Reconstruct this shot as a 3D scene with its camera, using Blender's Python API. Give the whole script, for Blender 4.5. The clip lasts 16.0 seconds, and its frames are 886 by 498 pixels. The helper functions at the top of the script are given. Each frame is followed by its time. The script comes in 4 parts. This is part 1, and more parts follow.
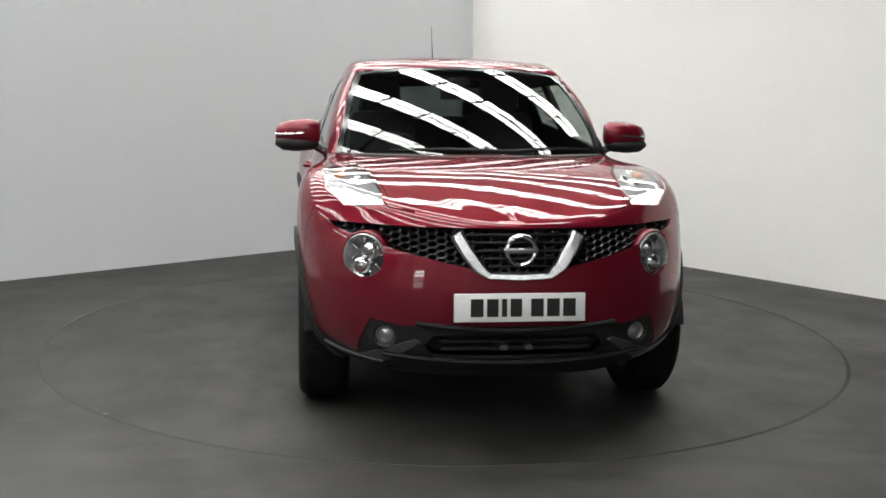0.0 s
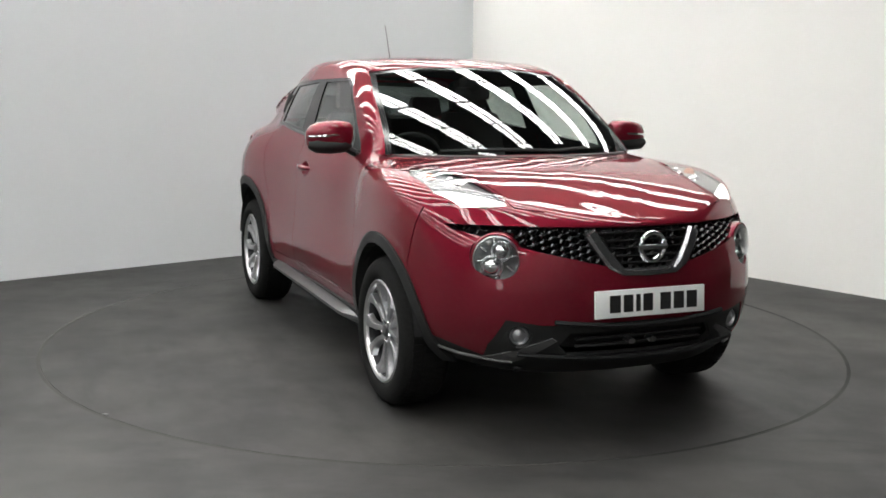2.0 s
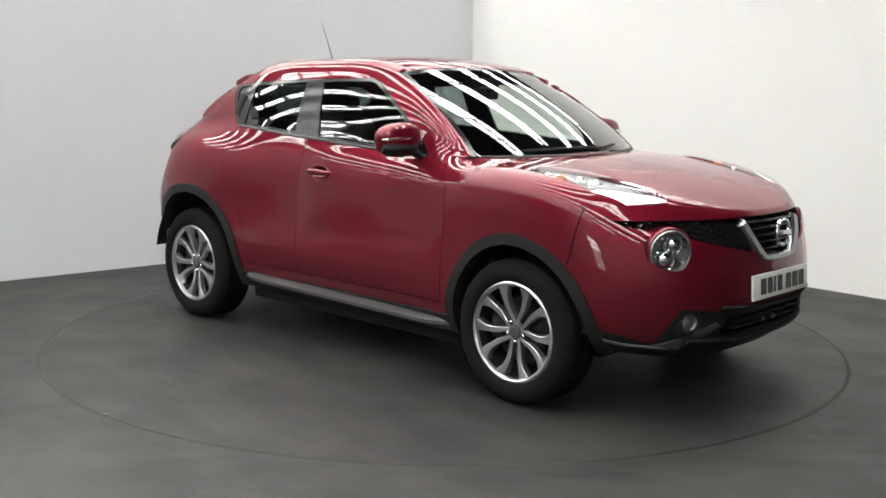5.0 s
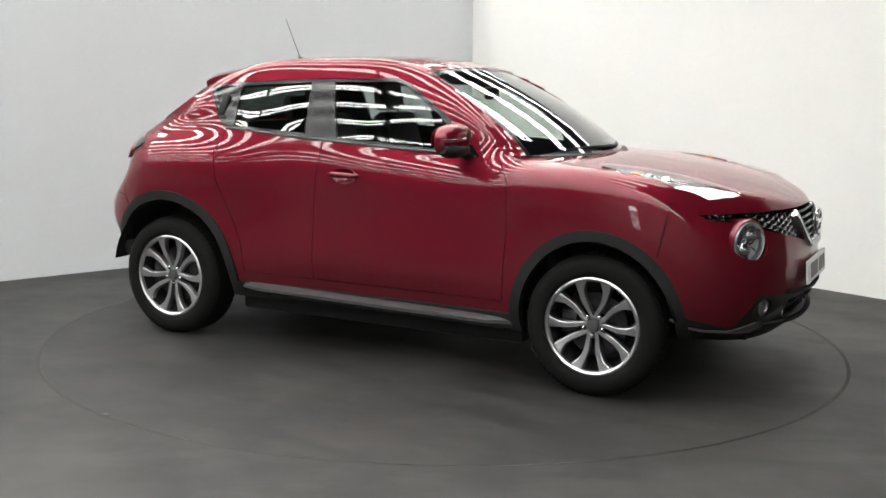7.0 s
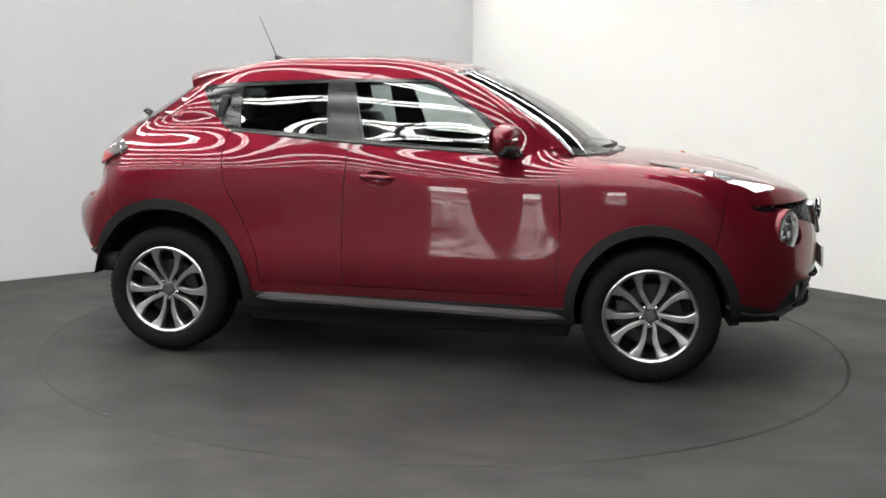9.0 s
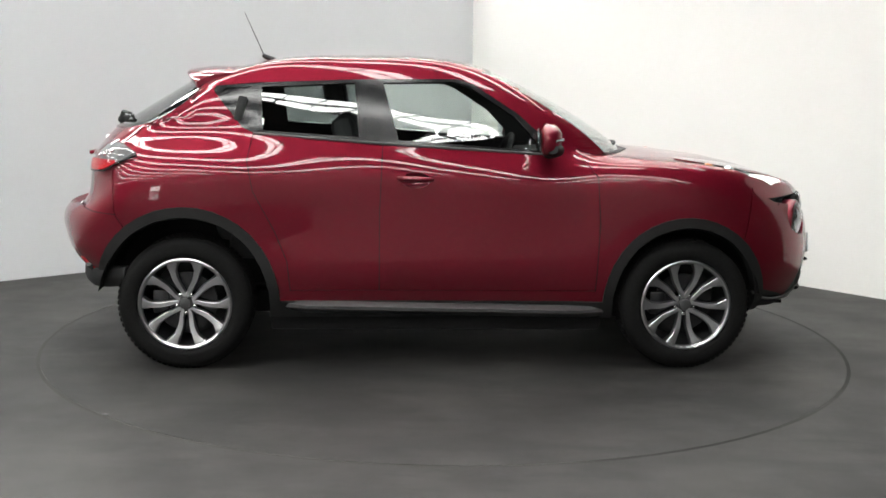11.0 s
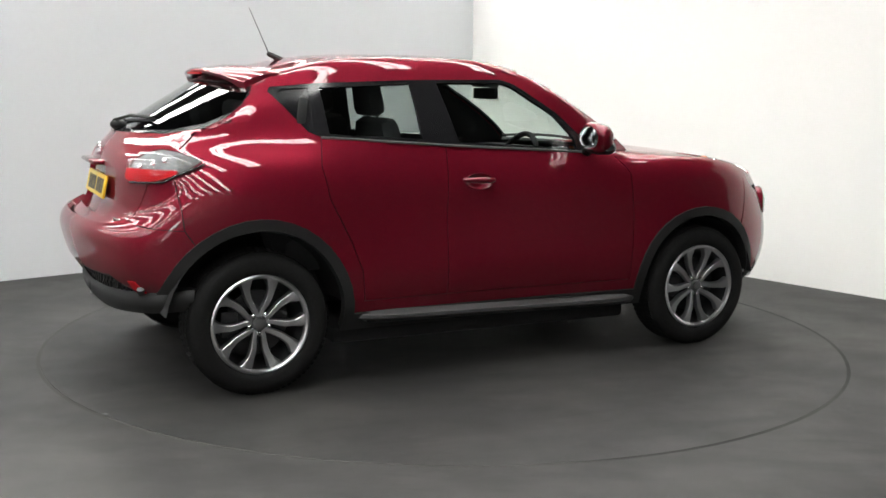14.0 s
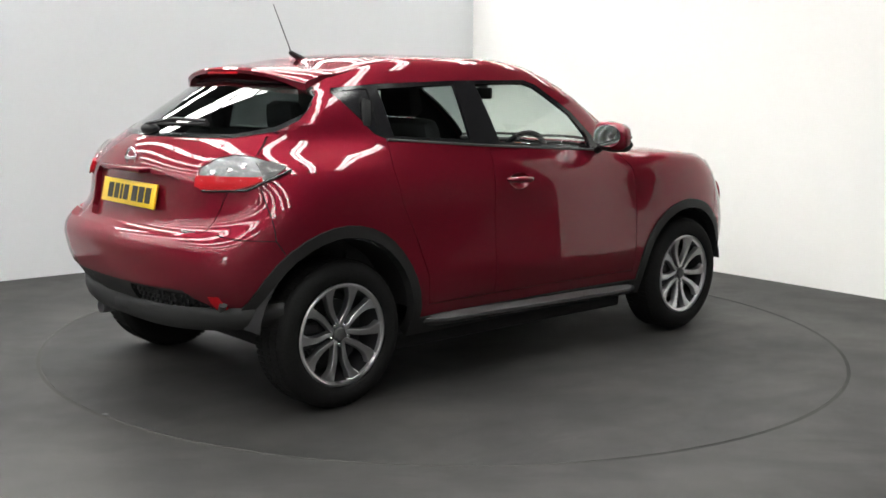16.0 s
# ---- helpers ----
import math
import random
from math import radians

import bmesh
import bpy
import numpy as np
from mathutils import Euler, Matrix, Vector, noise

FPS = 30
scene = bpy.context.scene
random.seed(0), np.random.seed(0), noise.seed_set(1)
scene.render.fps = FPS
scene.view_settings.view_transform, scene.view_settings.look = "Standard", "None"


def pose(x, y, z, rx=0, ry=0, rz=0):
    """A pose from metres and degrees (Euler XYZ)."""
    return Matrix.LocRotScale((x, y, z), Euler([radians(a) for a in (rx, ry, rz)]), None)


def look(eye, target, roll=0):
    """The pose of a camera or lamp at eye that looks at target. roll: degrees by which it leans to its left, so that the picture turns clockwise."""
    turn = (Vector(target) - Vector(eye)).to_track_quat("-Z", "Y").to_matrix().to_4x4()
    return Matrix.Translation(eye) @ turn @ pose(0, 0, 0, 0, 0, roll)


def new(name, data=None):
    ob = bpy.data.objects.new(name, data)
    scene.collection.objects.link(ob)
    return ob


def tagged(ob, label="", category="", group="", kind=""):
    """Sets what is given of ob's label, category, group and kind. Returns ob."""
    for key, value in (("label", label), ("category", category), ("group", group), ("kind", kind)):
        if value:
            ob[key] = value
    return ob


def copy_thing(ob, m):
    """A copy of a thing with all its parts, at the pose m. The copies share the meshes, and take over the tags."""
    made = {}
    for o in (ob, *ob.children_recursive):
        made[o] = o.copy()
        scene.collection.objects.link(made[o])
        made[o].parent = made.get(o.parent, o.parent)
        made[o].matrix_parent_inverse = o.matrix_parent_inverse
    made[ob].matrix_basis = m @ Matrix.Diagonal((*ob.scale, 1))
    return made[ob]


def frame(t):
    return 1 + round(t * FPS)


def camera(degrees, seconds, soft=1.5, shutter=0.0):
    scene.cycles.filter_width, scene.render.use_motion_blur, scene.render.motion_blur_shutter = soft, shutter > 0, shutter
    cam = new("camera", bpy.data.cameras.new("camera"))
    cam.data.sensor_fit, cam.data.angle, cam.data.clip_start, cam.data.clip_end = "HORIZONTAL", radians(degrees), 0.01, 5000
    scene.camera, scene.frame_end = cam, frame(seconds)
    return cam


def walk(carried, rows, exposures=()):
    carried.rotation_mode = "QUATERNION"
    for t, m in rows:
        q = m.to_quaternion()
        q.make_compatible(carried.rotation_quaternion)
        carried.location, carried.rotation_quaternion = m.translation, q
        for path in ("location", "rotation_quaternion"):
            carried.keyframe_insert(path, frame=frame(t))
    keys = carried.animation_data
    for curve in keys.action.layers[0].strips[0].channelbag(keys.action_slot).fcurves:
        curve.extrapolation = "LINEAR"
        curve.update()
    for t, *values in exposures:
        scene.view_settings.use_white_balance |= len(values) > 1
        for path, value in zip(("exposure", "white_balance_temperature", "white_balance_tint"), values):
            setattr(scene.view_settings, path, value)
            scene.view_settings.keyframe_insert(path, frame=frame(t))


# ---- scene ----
import collections

from mathutils.bvhtree import BVHTree

# A red compact crossover turns on a flush turntable in the white corner of a rooflit hall.

# ---- camera ----
EYE = (0.0, -6.115, 1.437)
YAW, PITCH, ROLL = radians(-0.102), radians(-8.783), 0.80
AIM = (EYE[0] + math.sin(YAW) * math.cos(PITCH), EYE[1] + math.cos(YAW) * math.cos(PITCH), EYE[2] + math.sin(PITCH))
cam = camera(44.97, 16.0, soft=1.6)
walk(cam, [(0, look(EYE, AIM, ROLL)), (16, look(EYE, AIM, ROLL))], exposures=[(0, -0.28), (1.5, -0.16), (3.5, -0.06), (9, 0.02), (12.5, 0.09), (16, 0.15)])

# ---- light ----
SKYLIGHT = 18.8      # glow of the roof glazing
DOORWAY = 12.0       # daylight in the open loading door
world = bpy.data.worlds.new("daylight")
scene.world = world
world.use_nodes = True
sky = world.node_tree.nodes.new("ShaderNodeTexSky")
sky.sky_type, sky.sun_disc = "NISHITA", False
sky.sun_elevation, sky.sun_rotation = radians(40), radians(150)
world.node_tree.links.new(sky.outputs[0], world.node_tree.nodes["Background"].inputs[0])
world.node_tree.nodes["Background"].inputs[1].default_value = 0.08


# ---- materials ----
class Mat:
    """A small builder for node materials."""

    def __init__(self, name):
        self.m = bpy.data.materials.new(name)
        self.m.use_nodes = True
        self.t = self.m.node_tree
        self.b = self.t.nodes["Principled BSDF"]

    def set(self, **k):
        for key, v in k.items():
            self.b.inputs[key.replace("_", " ")].default_value = (*v, 1) if isinstance(v, tuple) and len(v) == 3 else v
        return self

    def node(self, kind, **k):
        n = self.t.nodes.new(kind)
        for key, v in k.items():
            n.inputs[key.replace("_", " ")].default_value = v
        return n

    def link(self, a, b):
        self.t.links.new(a, b)

    def coord(self):
        return self.node("ShaderNodeTexCoord").outputs["Object"]

    def noise(self, scale, detail=4.0, rough=0.6, vec=None):
        n = self.node("ShaderNodeTexNoise", Scale=scale, Detail=detail, Roughness=rough)
        self.link(vec or self.coord(), n.inputs["Vector"])
        return n.outputs["Fac"]

    def ramp(self, fac, stops):
        r = self.node("ShaderNodeValToRGB")
        e = r.color_ramp.elements
        while len(e) < len(stops):
            e.new(0.5)
        for el, (p, c) in zip(e, stops):
            el.position, el.color = p, (*c, 1)
        self.link(fac, r.inputs["Fac"])
        return r.outputs["Color"]

    def mix(self, fac, a, b, mode="MIX"):
        n = self.t.nodes.new("ShaderNodeMix")
        n.data_type, n.blend_type = "RGBA", mode
        for s, v in ((0, fac), (6, a), (7, b)):
            if hasattr(v, "node"):
                self.link(v, n.inputs[s])
            else:
                n.inputs[s].default_value = v if s == 0 else (*v, 1)
        return n.outputs[2]

    def bump(self, h, strength, dist=0.01):
        n = self.node("ShaderNodeBump", Strength=strength, Distance=dist)
        self.link(h, n.inputs["Height"])
        self.link(n.outputs[0], self.b.inputs["Normal"])

    def range(self, fac, lo, hi):
        n = self.node("ShaderNodeMapRange", To_Min=lo, To_Max=hi)
        self.link(fac, n.inputs["Value"])
        return n.outputs[0]


def speckled(name, c, amount, scale, rough, metal=0.0, bump=0.0, coarse=2.0, spec=0.5):
    """A surface whose colour varies by grain and by broad patches."""
    a = Mat(name).set(Roughness=rough, Metallic=metal, Specular_IOR_Level=spec)
    lo, hi = tuple(v * (1 - amount) for v in c), tuple(min(v * (1 + amount), 1) for v in c)
    col = a.ramp(a.noise(scale), [(0.3, lo), (0.7, hi)])
    big = a.ramp(a.noise(coarse, 2.0), [(0.3, (1 - amount * 0.6,) * 3), (0.7, (1, 1, 1))])
    a.link(a.mix(1.0, col, big, "MULTIPLY"), a.b.inputs["Base Color"])
    a.link(a.range(a.noise(scale * 0.5), rough * 0.85, min(1, rough * 1.15)), a.b.inputs["Roughness"])
    if bump:
        a.bump(a.noise(scale), bump, 0.002)
    return a.m


def paint_material():
    a = Mat("metallic_red_paint").set(Metallic=0.5, Roughness=0.42, Specular_IOR_Level=0.1, Specular_Tint=(0.6, 0.15, 0.2), Coat_Weight=1.0, Coat_Roughness=0.035, Coat_IOR=1.5)
    v = a.node("ShaderNodeTexVoronoi", Scale=900.0)
    a.link(a.coord(), v.inputs["Vector"])
    flake = a.ramp(v.outputs["Color"], [(0.2, (0.122, 0.0058, 0.0148)), (0.8, (0.195, 0.0093, 0.0235))])
    big = a.ramp(a.noise(1.3, 2.0), [(0.3, (0.93, 0.93, 0.93)), (0.7, (1, 1, 1))])
    a.link(a.mix(1.0, flake, big, "MULTIPLY"), a.b.inputs["Base Color"])
    return a.m


def pane_material(name, tint, base=0.07):
    """A thin pane: tinted see-through with a mirror gloss that grows at grazing angles."""
    m = bpy.data.materials.new(name)
    m.use_nodes = True
    t = m.node_tree
    t.nodes.clear()
    out, mixer = t.nodes.new("ShaderNodeOutputMaterial"), t.nodes.new("ShaderNodeMixShader")
    tr, gl, lw = t.nodes.new("ShaderNodeBsdfTransparent"), t.nodes.new("ShaderNodeBsdfGlossy"), t.nodes.new("ShaderNodeLayerWeight")
    power, scaled = t.nodes.new("ShaderNodeMath"), t.nodes.new("ShaderNodeMath")
    power.operation, scaled.operation = "POWER", "MULTIPLY_ADD"
    power.inputs[1].default_value = 4.0
    scaled.inputs[1].default_value, scaled.inputs[2].default_value = 1 - base, base
    lw.inputs["Blend"].default_value = 0.5
    tr.inputs["Color"].default_value = (*tint, 1)
    gl.inputs["Roughness"].default_value = 0.01
    gl.inputs["Color"].default_value = (1, 1, 1, 1)
    t.links.new(lw.outputs["Facing"], power.inputs[0])
    t.links.new(power.outputs[0], scaled.inputs[0])
    t.links.new(scaled.outputs[0], mixer.inputs[0])
    t.links.new(tr.outputs[0], mixer.inputs[1])
    t.links.new(gl.outputs[0], mixer.inputs[2])
    t.links.new(mixer.outputs[0], out.inputs[0])
    return m


def glow_material(name, c, strength):
    a = Mat(name).set(Base_Color=c, Roughness=0.5, Emission_Color=c, Emission_Strength=strength)
    return a.m


def floor_material(name, seed, tone=1.0):
    shade = lambda *rgb: tuple(v * tone for v in rgb)
    a = Mat(name).set(Roughness=0.62)
    co = a.node("ShaderNodeMapping", Location=(seed, seed * 2, 0))
    a.link(a.coord(), co.inputs["Vector"])
    v = co.outputs[0]
    base = a.ramp(a.noise(1.6, 6.0, 0.62, v), [(0.40, shade(0.0095, 0.0089, 0.0080)), (0.61, shade(0.0275, 0.0259, 0.0236))])
    st = a.node("ShaderNodeMapping", Scale=(0.7, 2.6, 1), Rotation=(0, 0, 0.5))
    a.link(v, st.inputs["Vector"])
    scuff = a.ramp(a.noise(2.2, 5.0, 0.7, st.outputs[0]), [(0.46, (0, 0, 0)), (0.62, (0.95, 0.95, 0.95))])
    col = a.mix(scuff, base, shade(0.008, 0.0076, 0.007))
    dust = a.ramp(a.noise(0.9, 3.0, 0.5, v), [(0.50, (0, 0, 0)), (0.72, (0.5, 0.5, 0.5))])
    col = a.mix(dust, col, shade(0.062, 0.0585, 0.053))
    grit = a.ramp(a.noise(140.0, 3.0, 0.7, v), [(0.3, (0.82, 0.82, 0.82)), (0.7, (1.1, 1.1, 1.1))])
    a.link(a.mix(1.0, col, grit, "MULTIPLY"), a.b.inputs["Base Color"])
    a.link(a.range(a.noise(3.0, 4.0, 0.6, v), 0.48, 0.78), a.b.inputs["Roughness"])
    a.bump(a.noise(220.0, 3.0, 0.7, v), 0.25, 0.003)
    return a.m


def wall_material(name, c):
    a = Mat(name).set(Roughness=0.75)
    col = a.ramp(a.noise(0.5, 3.0), [(0.3, tuple(v * 0.97 for v in c)), (0.7, c)])
    g = a.ramp(a.noise(60.0, 3.0), [(0.3, (0.985,) * 3), (0.7, (1, 1, 1))])
    a.link(a.mix(1.0, col, g, "MULTIPLY"), a.b.inputs["Base Color"])
    a.bump(a.noise(90.0, 3.0), 0.06, 0.002)
    return a.m


PAINT = paint_material()
BLACK = speckled("textured_black_plastic", (0.014, 0.0144, 0.0146), 0.2, 260.0, 0.55, 0.0, 0.15, spec=0.3)
STEP = speckled("worn_step_plastic", (0.068, 0.068, 0.069), 0.2, 60.0, 0.32, 0.0, 0.1, 5.0)
GLOSS = speckled("gloss_black_trim", (0.012, 0.012, 0.013), 0.15, 80.0, 0.14)
GREY = speckled("grey_plastic_trim", (0.06, 0.06, 0.061), 0.12, 200.0, 0.45)
INNER = speckled("dark_inner_lining", (0.018, 0.018, 0.019), 0.25, 120.0, 0.85, spec=0.2)
RUBBER = speckled("tyre_rubber", (0.009, 0.009, 0.009), 0.3, 90.0, 0.85, 0.0, 0.2, spec=0.12)
ALLOY = speckled("machined_alloy", (0.56, 0.56, 0.57), 0.06, 180.0, 0.30, 1.0)
DARKALLOY = speckled("dark_grey_wheel_paint", (0.022, 0.022, 0.024), 0.15, 120.0, 0.35, 0.3)
CHROME = speckled("polished_chrome", (0.78, 0.79, 0.80), 0.03, 60.0, 0.13, 1.0)
DARKCHROME = speckled("dark_satin_chrome", (0.40, 0.40, 0.41), 0.05, 60.0, 0.24, 0.95)
SATIN = speckled("satin_metal", (0.35, 0.35, 0.36), 0.1, 100.0, 0.4, 0.9)
FABRIC = speckled("charcoal_seat_fabric", (0.055, 0.055, 0.057), 0.3, 320.0, 0.95, 0.0, 0.2)
PLATE_W = speckled("white_plate_face", (0.74, 0.75, 0.74), 0.03, 90.0, 0.3)
PLATE_Y = speckled("yellow_plate_face", (0.78, 0.52, 0.03), 0.04, 90.0, 0.3)
INK = speckled("black_plate_ink", (0.012, 0.012, 0.012), 0.1, 90.0, 0.4)
SCREEN = pane_material("windscreen_glass", (0.80, 0.87, 0.83), 0.06)
SIDE = pane_material("side_window_glass", (0.88, 0.93, 0.90), 0.07)
DARKPANE = pane_material("privacy_glass", (0.50, 0.55, 0.53), 0.07)
BACKPANE = pane_material("dark_rear_glass", (0.13, 0.15, 0.145), 0.045)
CLEAR = pane_material("clear_lamp_lens", (0.94, 0.95, 0.95), 0.03)
TAILLENS = pane_material("tail_lamp_lens", (0.90, 0.90, 0.90), 0.010)
REDLENS = Mat("red_lamp_lens").set(Base_Color=(0.42, 0.006, 0.012), Roughness=0.45, Specular_IOR_Level=0.15, Coat_Weight=0.0, Emission_Color=(0.6, 0.01, 0.02), Emission_Strength=0.05).m
DAYBED = speckled("smoked_lamp_bed", (0.16, 0.165, 0.17), 0.3, 30.0, 0.3, 0.6)
LAMPBED = speckled("silver_lamp_bed", (0.42, 0.43, 0.44), 0.12, 40.0, 0.35, 0.35)
AMBER = Mat("amber_lamp_lens").set(Base_Color=(0.62, 0.20, 0.06), Roughness=0.2, Coat_Weight=0.6).m
DRL = glow_material("daytime_light_glow", (1.0, 0.99, 0.96), 1.0)
MIRROR = Mat("mirror_glass").set(Base_Color=(0.85, 0.87, 0.88), Metallic=1.0, Roughness=0.02).m
FLOOR = floor_material("grey_hall_floor", 3.0, 0.84)
TABLE = floor_material("grey_turntable_deck", 11.0, 0.80)


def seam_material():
    a = Mat("graded_seam_rubber").set(Roughness=0.85)
    # the seam pales to about the floor's tone towards minus x
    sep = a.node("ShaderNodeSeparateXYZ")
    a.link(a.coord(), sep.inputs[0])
    tone_shift = a.node("ShaderNodeMapRange")
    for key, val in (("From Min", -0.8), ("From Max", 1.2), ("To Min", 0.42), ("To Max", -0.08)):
        tone_shift.inputs[key].default_value = val
    a.link(sep.outputs[0], tone_shift.inputs["Value"])
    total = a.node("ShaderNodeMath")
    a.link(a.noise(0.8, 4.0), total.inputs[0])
    a.link(tone_shift.outputs[0], total.inputs[1])
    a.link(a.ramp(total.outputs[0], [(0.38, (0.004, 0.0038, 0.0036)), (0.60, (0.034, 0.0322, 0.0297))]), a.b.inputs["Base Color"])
    return a.m


SEAM = seam_material()
# The left wall's weaker light is put into its greyer base colour.
WALL_L = wall_material("shade_toned_board_wall", (0.60, 0.615, 0.63))
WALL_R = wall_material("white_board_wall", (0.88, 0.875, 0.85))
HALL = wall_material("dim_hall_cladding", (0.32, 0.32, 0.315))
ROOFMAT = wall_material("dark_roof_sheet", (0.055, 0.057, 0.06))
STEEL = speckled("painted_roof_steel", (0.05, 0.05, 0.052), 0.2, 30.0, 0.6)
GLAZE = glow_material("daylit_roof_glazing", (1.0, 1.0, 0.97), SKYLIGHT)
DAY = glow_material("daylight_beyond_door", (1.0, 1.0, 0.98), DOORWAY)




def yard_material():
    a = Mat("daylit_yard_beyond_door").set(Roughness=0.8)
    st = a.node("ShaderNodeMapping", Scale=(0.8, 1.0, 2.2))
    a.link(a.coord(), st.inputs["Vector"])
    col = a.ramp(a.noise(1.6, 5.0, 0.7, st.outputs[0]), [(0.40, (0.10, 0.085, 0.08)), (0.52, (0.42, 0.40, 0.40)), (0.66, (0.95, 0.93, 0.93))])
    a.link(col, a.b.inputs["Base Color"])
    a.link(col, a.b.inputs["Emission Color"])
    a.b.inputs["Emission Strength"].default_value = 6.0
    return a.m


YARD = yard_material()

# ---- mesh helpers ----
def finish(name, verts, faces, mats, face_mat=None, smooth=True, normals=None):
    me = bpy.data.meshes.new(name)
    me.from_pydata([tuple(v) for v in verts], [], faces)
    for m in mats if isinstance(mats, (list, tuple)) else [mats]:
        me.materials.append(m)
    if face_mat:
        me.polygons.foreach_set("material_index", face_mat)
    me.polygons.foreach_set("use_smooth", [smooth] * len(me.polygons))
    me.update()
    if normals is not None:
        me.normals_split_custom_set_from_vertices([tuple(n) for n in normals])
    return me


def child(name, me, parent, label=""):
    ob = new(name, me)
    if parent is not None:
        ob.parent = parent
    return tagged(ob, label)


def part(name, bm, material, parent, label="", smooth=40):
    """Links a bmesh as one mesh object under a thing or a part."""
    me = bpy.data.meshes.new(name)
    bmesh.ops.recalc_face_normals(bm, faces=bm.faces)
    for e in bm.edges:
        e.smooth = len(e.link_faces) == 2 and e.calc_face_angle(0) < radians(smooth)
    for f in bm.faces:
        f.smooth = True
    bm.to_mesh(me)
    bm.free()
    me.materials.append(material)
    return child(name, me, parent, label)


def add_box(bm, a, b, m=None, bevel=0.0, taper=1.0):
    r = bmesh.ops.create_cube(bm, size=1)["verts"]
    for v in r:
        k = taper if v.co.z > 0 else 1.0
        v.co = Vector([(a[i] + b[i]) / 2 + v.co[i] * (b[i] - a[i]) * (k if i < 2 else 1) for i in range(3)])
    if bevel:
        es = list({e for v in r for e in v.link_edges})
        r = list({v for f in bmesh.ops.bevel(bm, geom=es, offset=bevel, segments=2, profile=0.5, affect="EDGES")["faces"] for v in f.verts} | {v for v in r if v.is_valid})
    if m is not None:
        bmesh.ops.transform(bm, matrix=m, verts=[v for v in r if v.is_valid])
    return bm


def box(a, b, m=None, bevel=0.0, taper=1.0):
    return add_box(bmesh.new(), a, b, m, bevel, taper)


def lathe(profile, axis="y", n=48, closed=False):
    """Turns (radius, along) points about the y or x axis."""
    bm = bmesh.new()
    rings = []
    for r, h in profile:
        ring = []
        for i in range(n):
            a = 2 * math.pi * i / n
            p = (r * math.cos(a), h, r * math.sin(a)) if axis == "y" else ((h, r * math.cos(a), r * math.sin(a)) if axis == "x" else (r * math.cos(a), r * math.sin(a), h))
            ring.append(bm.verts.new(p))
        rings.append(ring)
    pairs = list(zip(rings, rings[1:])) + ([(rings[-1], rings[0])] if closed else [])
    for a, b in pairs:
        for i in range(n):
            bm.faces.new((a[i], a[(i + 1) % n], b[(i + 1) % n], b[i]))
    return bm


def tube(points, radius, n=8, bm=None, closed=False, flat=1.0):
    """A round or flattened bar along points."""
    bm = bm or bmesh.new()
    pts = [Vector(p) for p in points]
    rings = []
    k = len(pts)
    for i, p in enumerate(pts):
        d = (pts[(i + 1) % k] - pts[i - 1]) if closed or 0 < i < k - 1 else (pts[1] - pts[0] if i == 0 else pts[-1] - pts[-2])
        d.normalize()
        u = d.cross(Vector((0, 0, 1)) if abs(d.z) < 0.9 else Vector((1, 0, 0))).normalized()
        w = u.cross(d)
        r = radius(i / max(1, k - 1)) if callable(radius) else radius
        rings.append([bm.verts.new(p + u * r * math.cos(2 * math.pi * j / n) + w * r * flat * math.sin(2 * math.pi * j / n)) for j in range(n)])
    for a, b in list(zip(rings, rings[1:])) + ([(rings[-1], rings[0])] if closed else []):
        for j in range(n):
            bm.faces.new((a[j], a[(j + 1) % n], b[(j + 1) % n], b[j]))
    if not closed:
        bm.faces.new(rings[0][::-1]), bm.faces.new(rings[-1])
    return bm


# ---- the hall ----
CORNER = (0.24, 4.372)
TURN = 41.336


def slab(name, a, b, m, mat, kind="structure", label=""):
    ob = part(name, box(a, b), mat, None, label)
    ob.matrix_basis = m
    return tagged(ob, label, "", "", kind)


HOME = pose(*CORNER, 0, 0, 0, TURN)


def hall():
    bm = bmesh.new()
    n, r0 = 96, 2.232
    ring = [bm.verts.new((r0 * math.cos(2 * math.pi * i / n), r0 * math.sin(2 * math.pi * i / n), 0)) for i in range(n)]
    low = [bm.verts.new((v.co.x, v.co.y, -0.05)) for v in ring]
    far = [bm.verts.new((30 * math.cos(2 * math.pi * i / n), 30 * math.sin(2 * math.pi * i / n), 0)) for i in range(n)]
    for i in range(n):
        j = (i + 1) % n
        bm.faces.new((ring[i], ring[j], far[j], far[i]))
        bm.faces.new((low[i], low[j], ring[j], ring[i]))
    bm.faces.new(low)
    f = part("floor", bm, FLOOR, None)
    tagged(f, "dark grey worn hall floor with scuffs", "floor", "", "structure")
    ringm = lathe([(2.2128, -0.02), (2.2128, -0.001), (2.232, -0.001), (2.232, -0.02)], "z", 96)
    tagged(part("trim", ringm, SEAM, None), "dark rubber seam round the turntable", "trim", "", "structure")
    slab("wall_left", (-6.6, 0, 0), (0, 0.12, 2.4), HOME, WALL_L, label="pale board wall, its weaker light put into a greyer colour")
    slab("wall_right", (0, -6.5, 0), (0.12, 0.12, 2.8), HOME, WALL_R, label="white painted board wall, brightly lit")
    slab("wall_north", (-17, 15.9, 0), (17, 16.1, 8), pose(0, 0, 0), HALL)
    slab("wall_east", (16.9, -16, 0), (17.1, 15.9, 8), pose(0, 0, 0), HALL)
    slab("wall_west", (-17.1, -16, 0), (-16.9, 15.9, 8), pose(0, 0, 0), HALL)


hall()


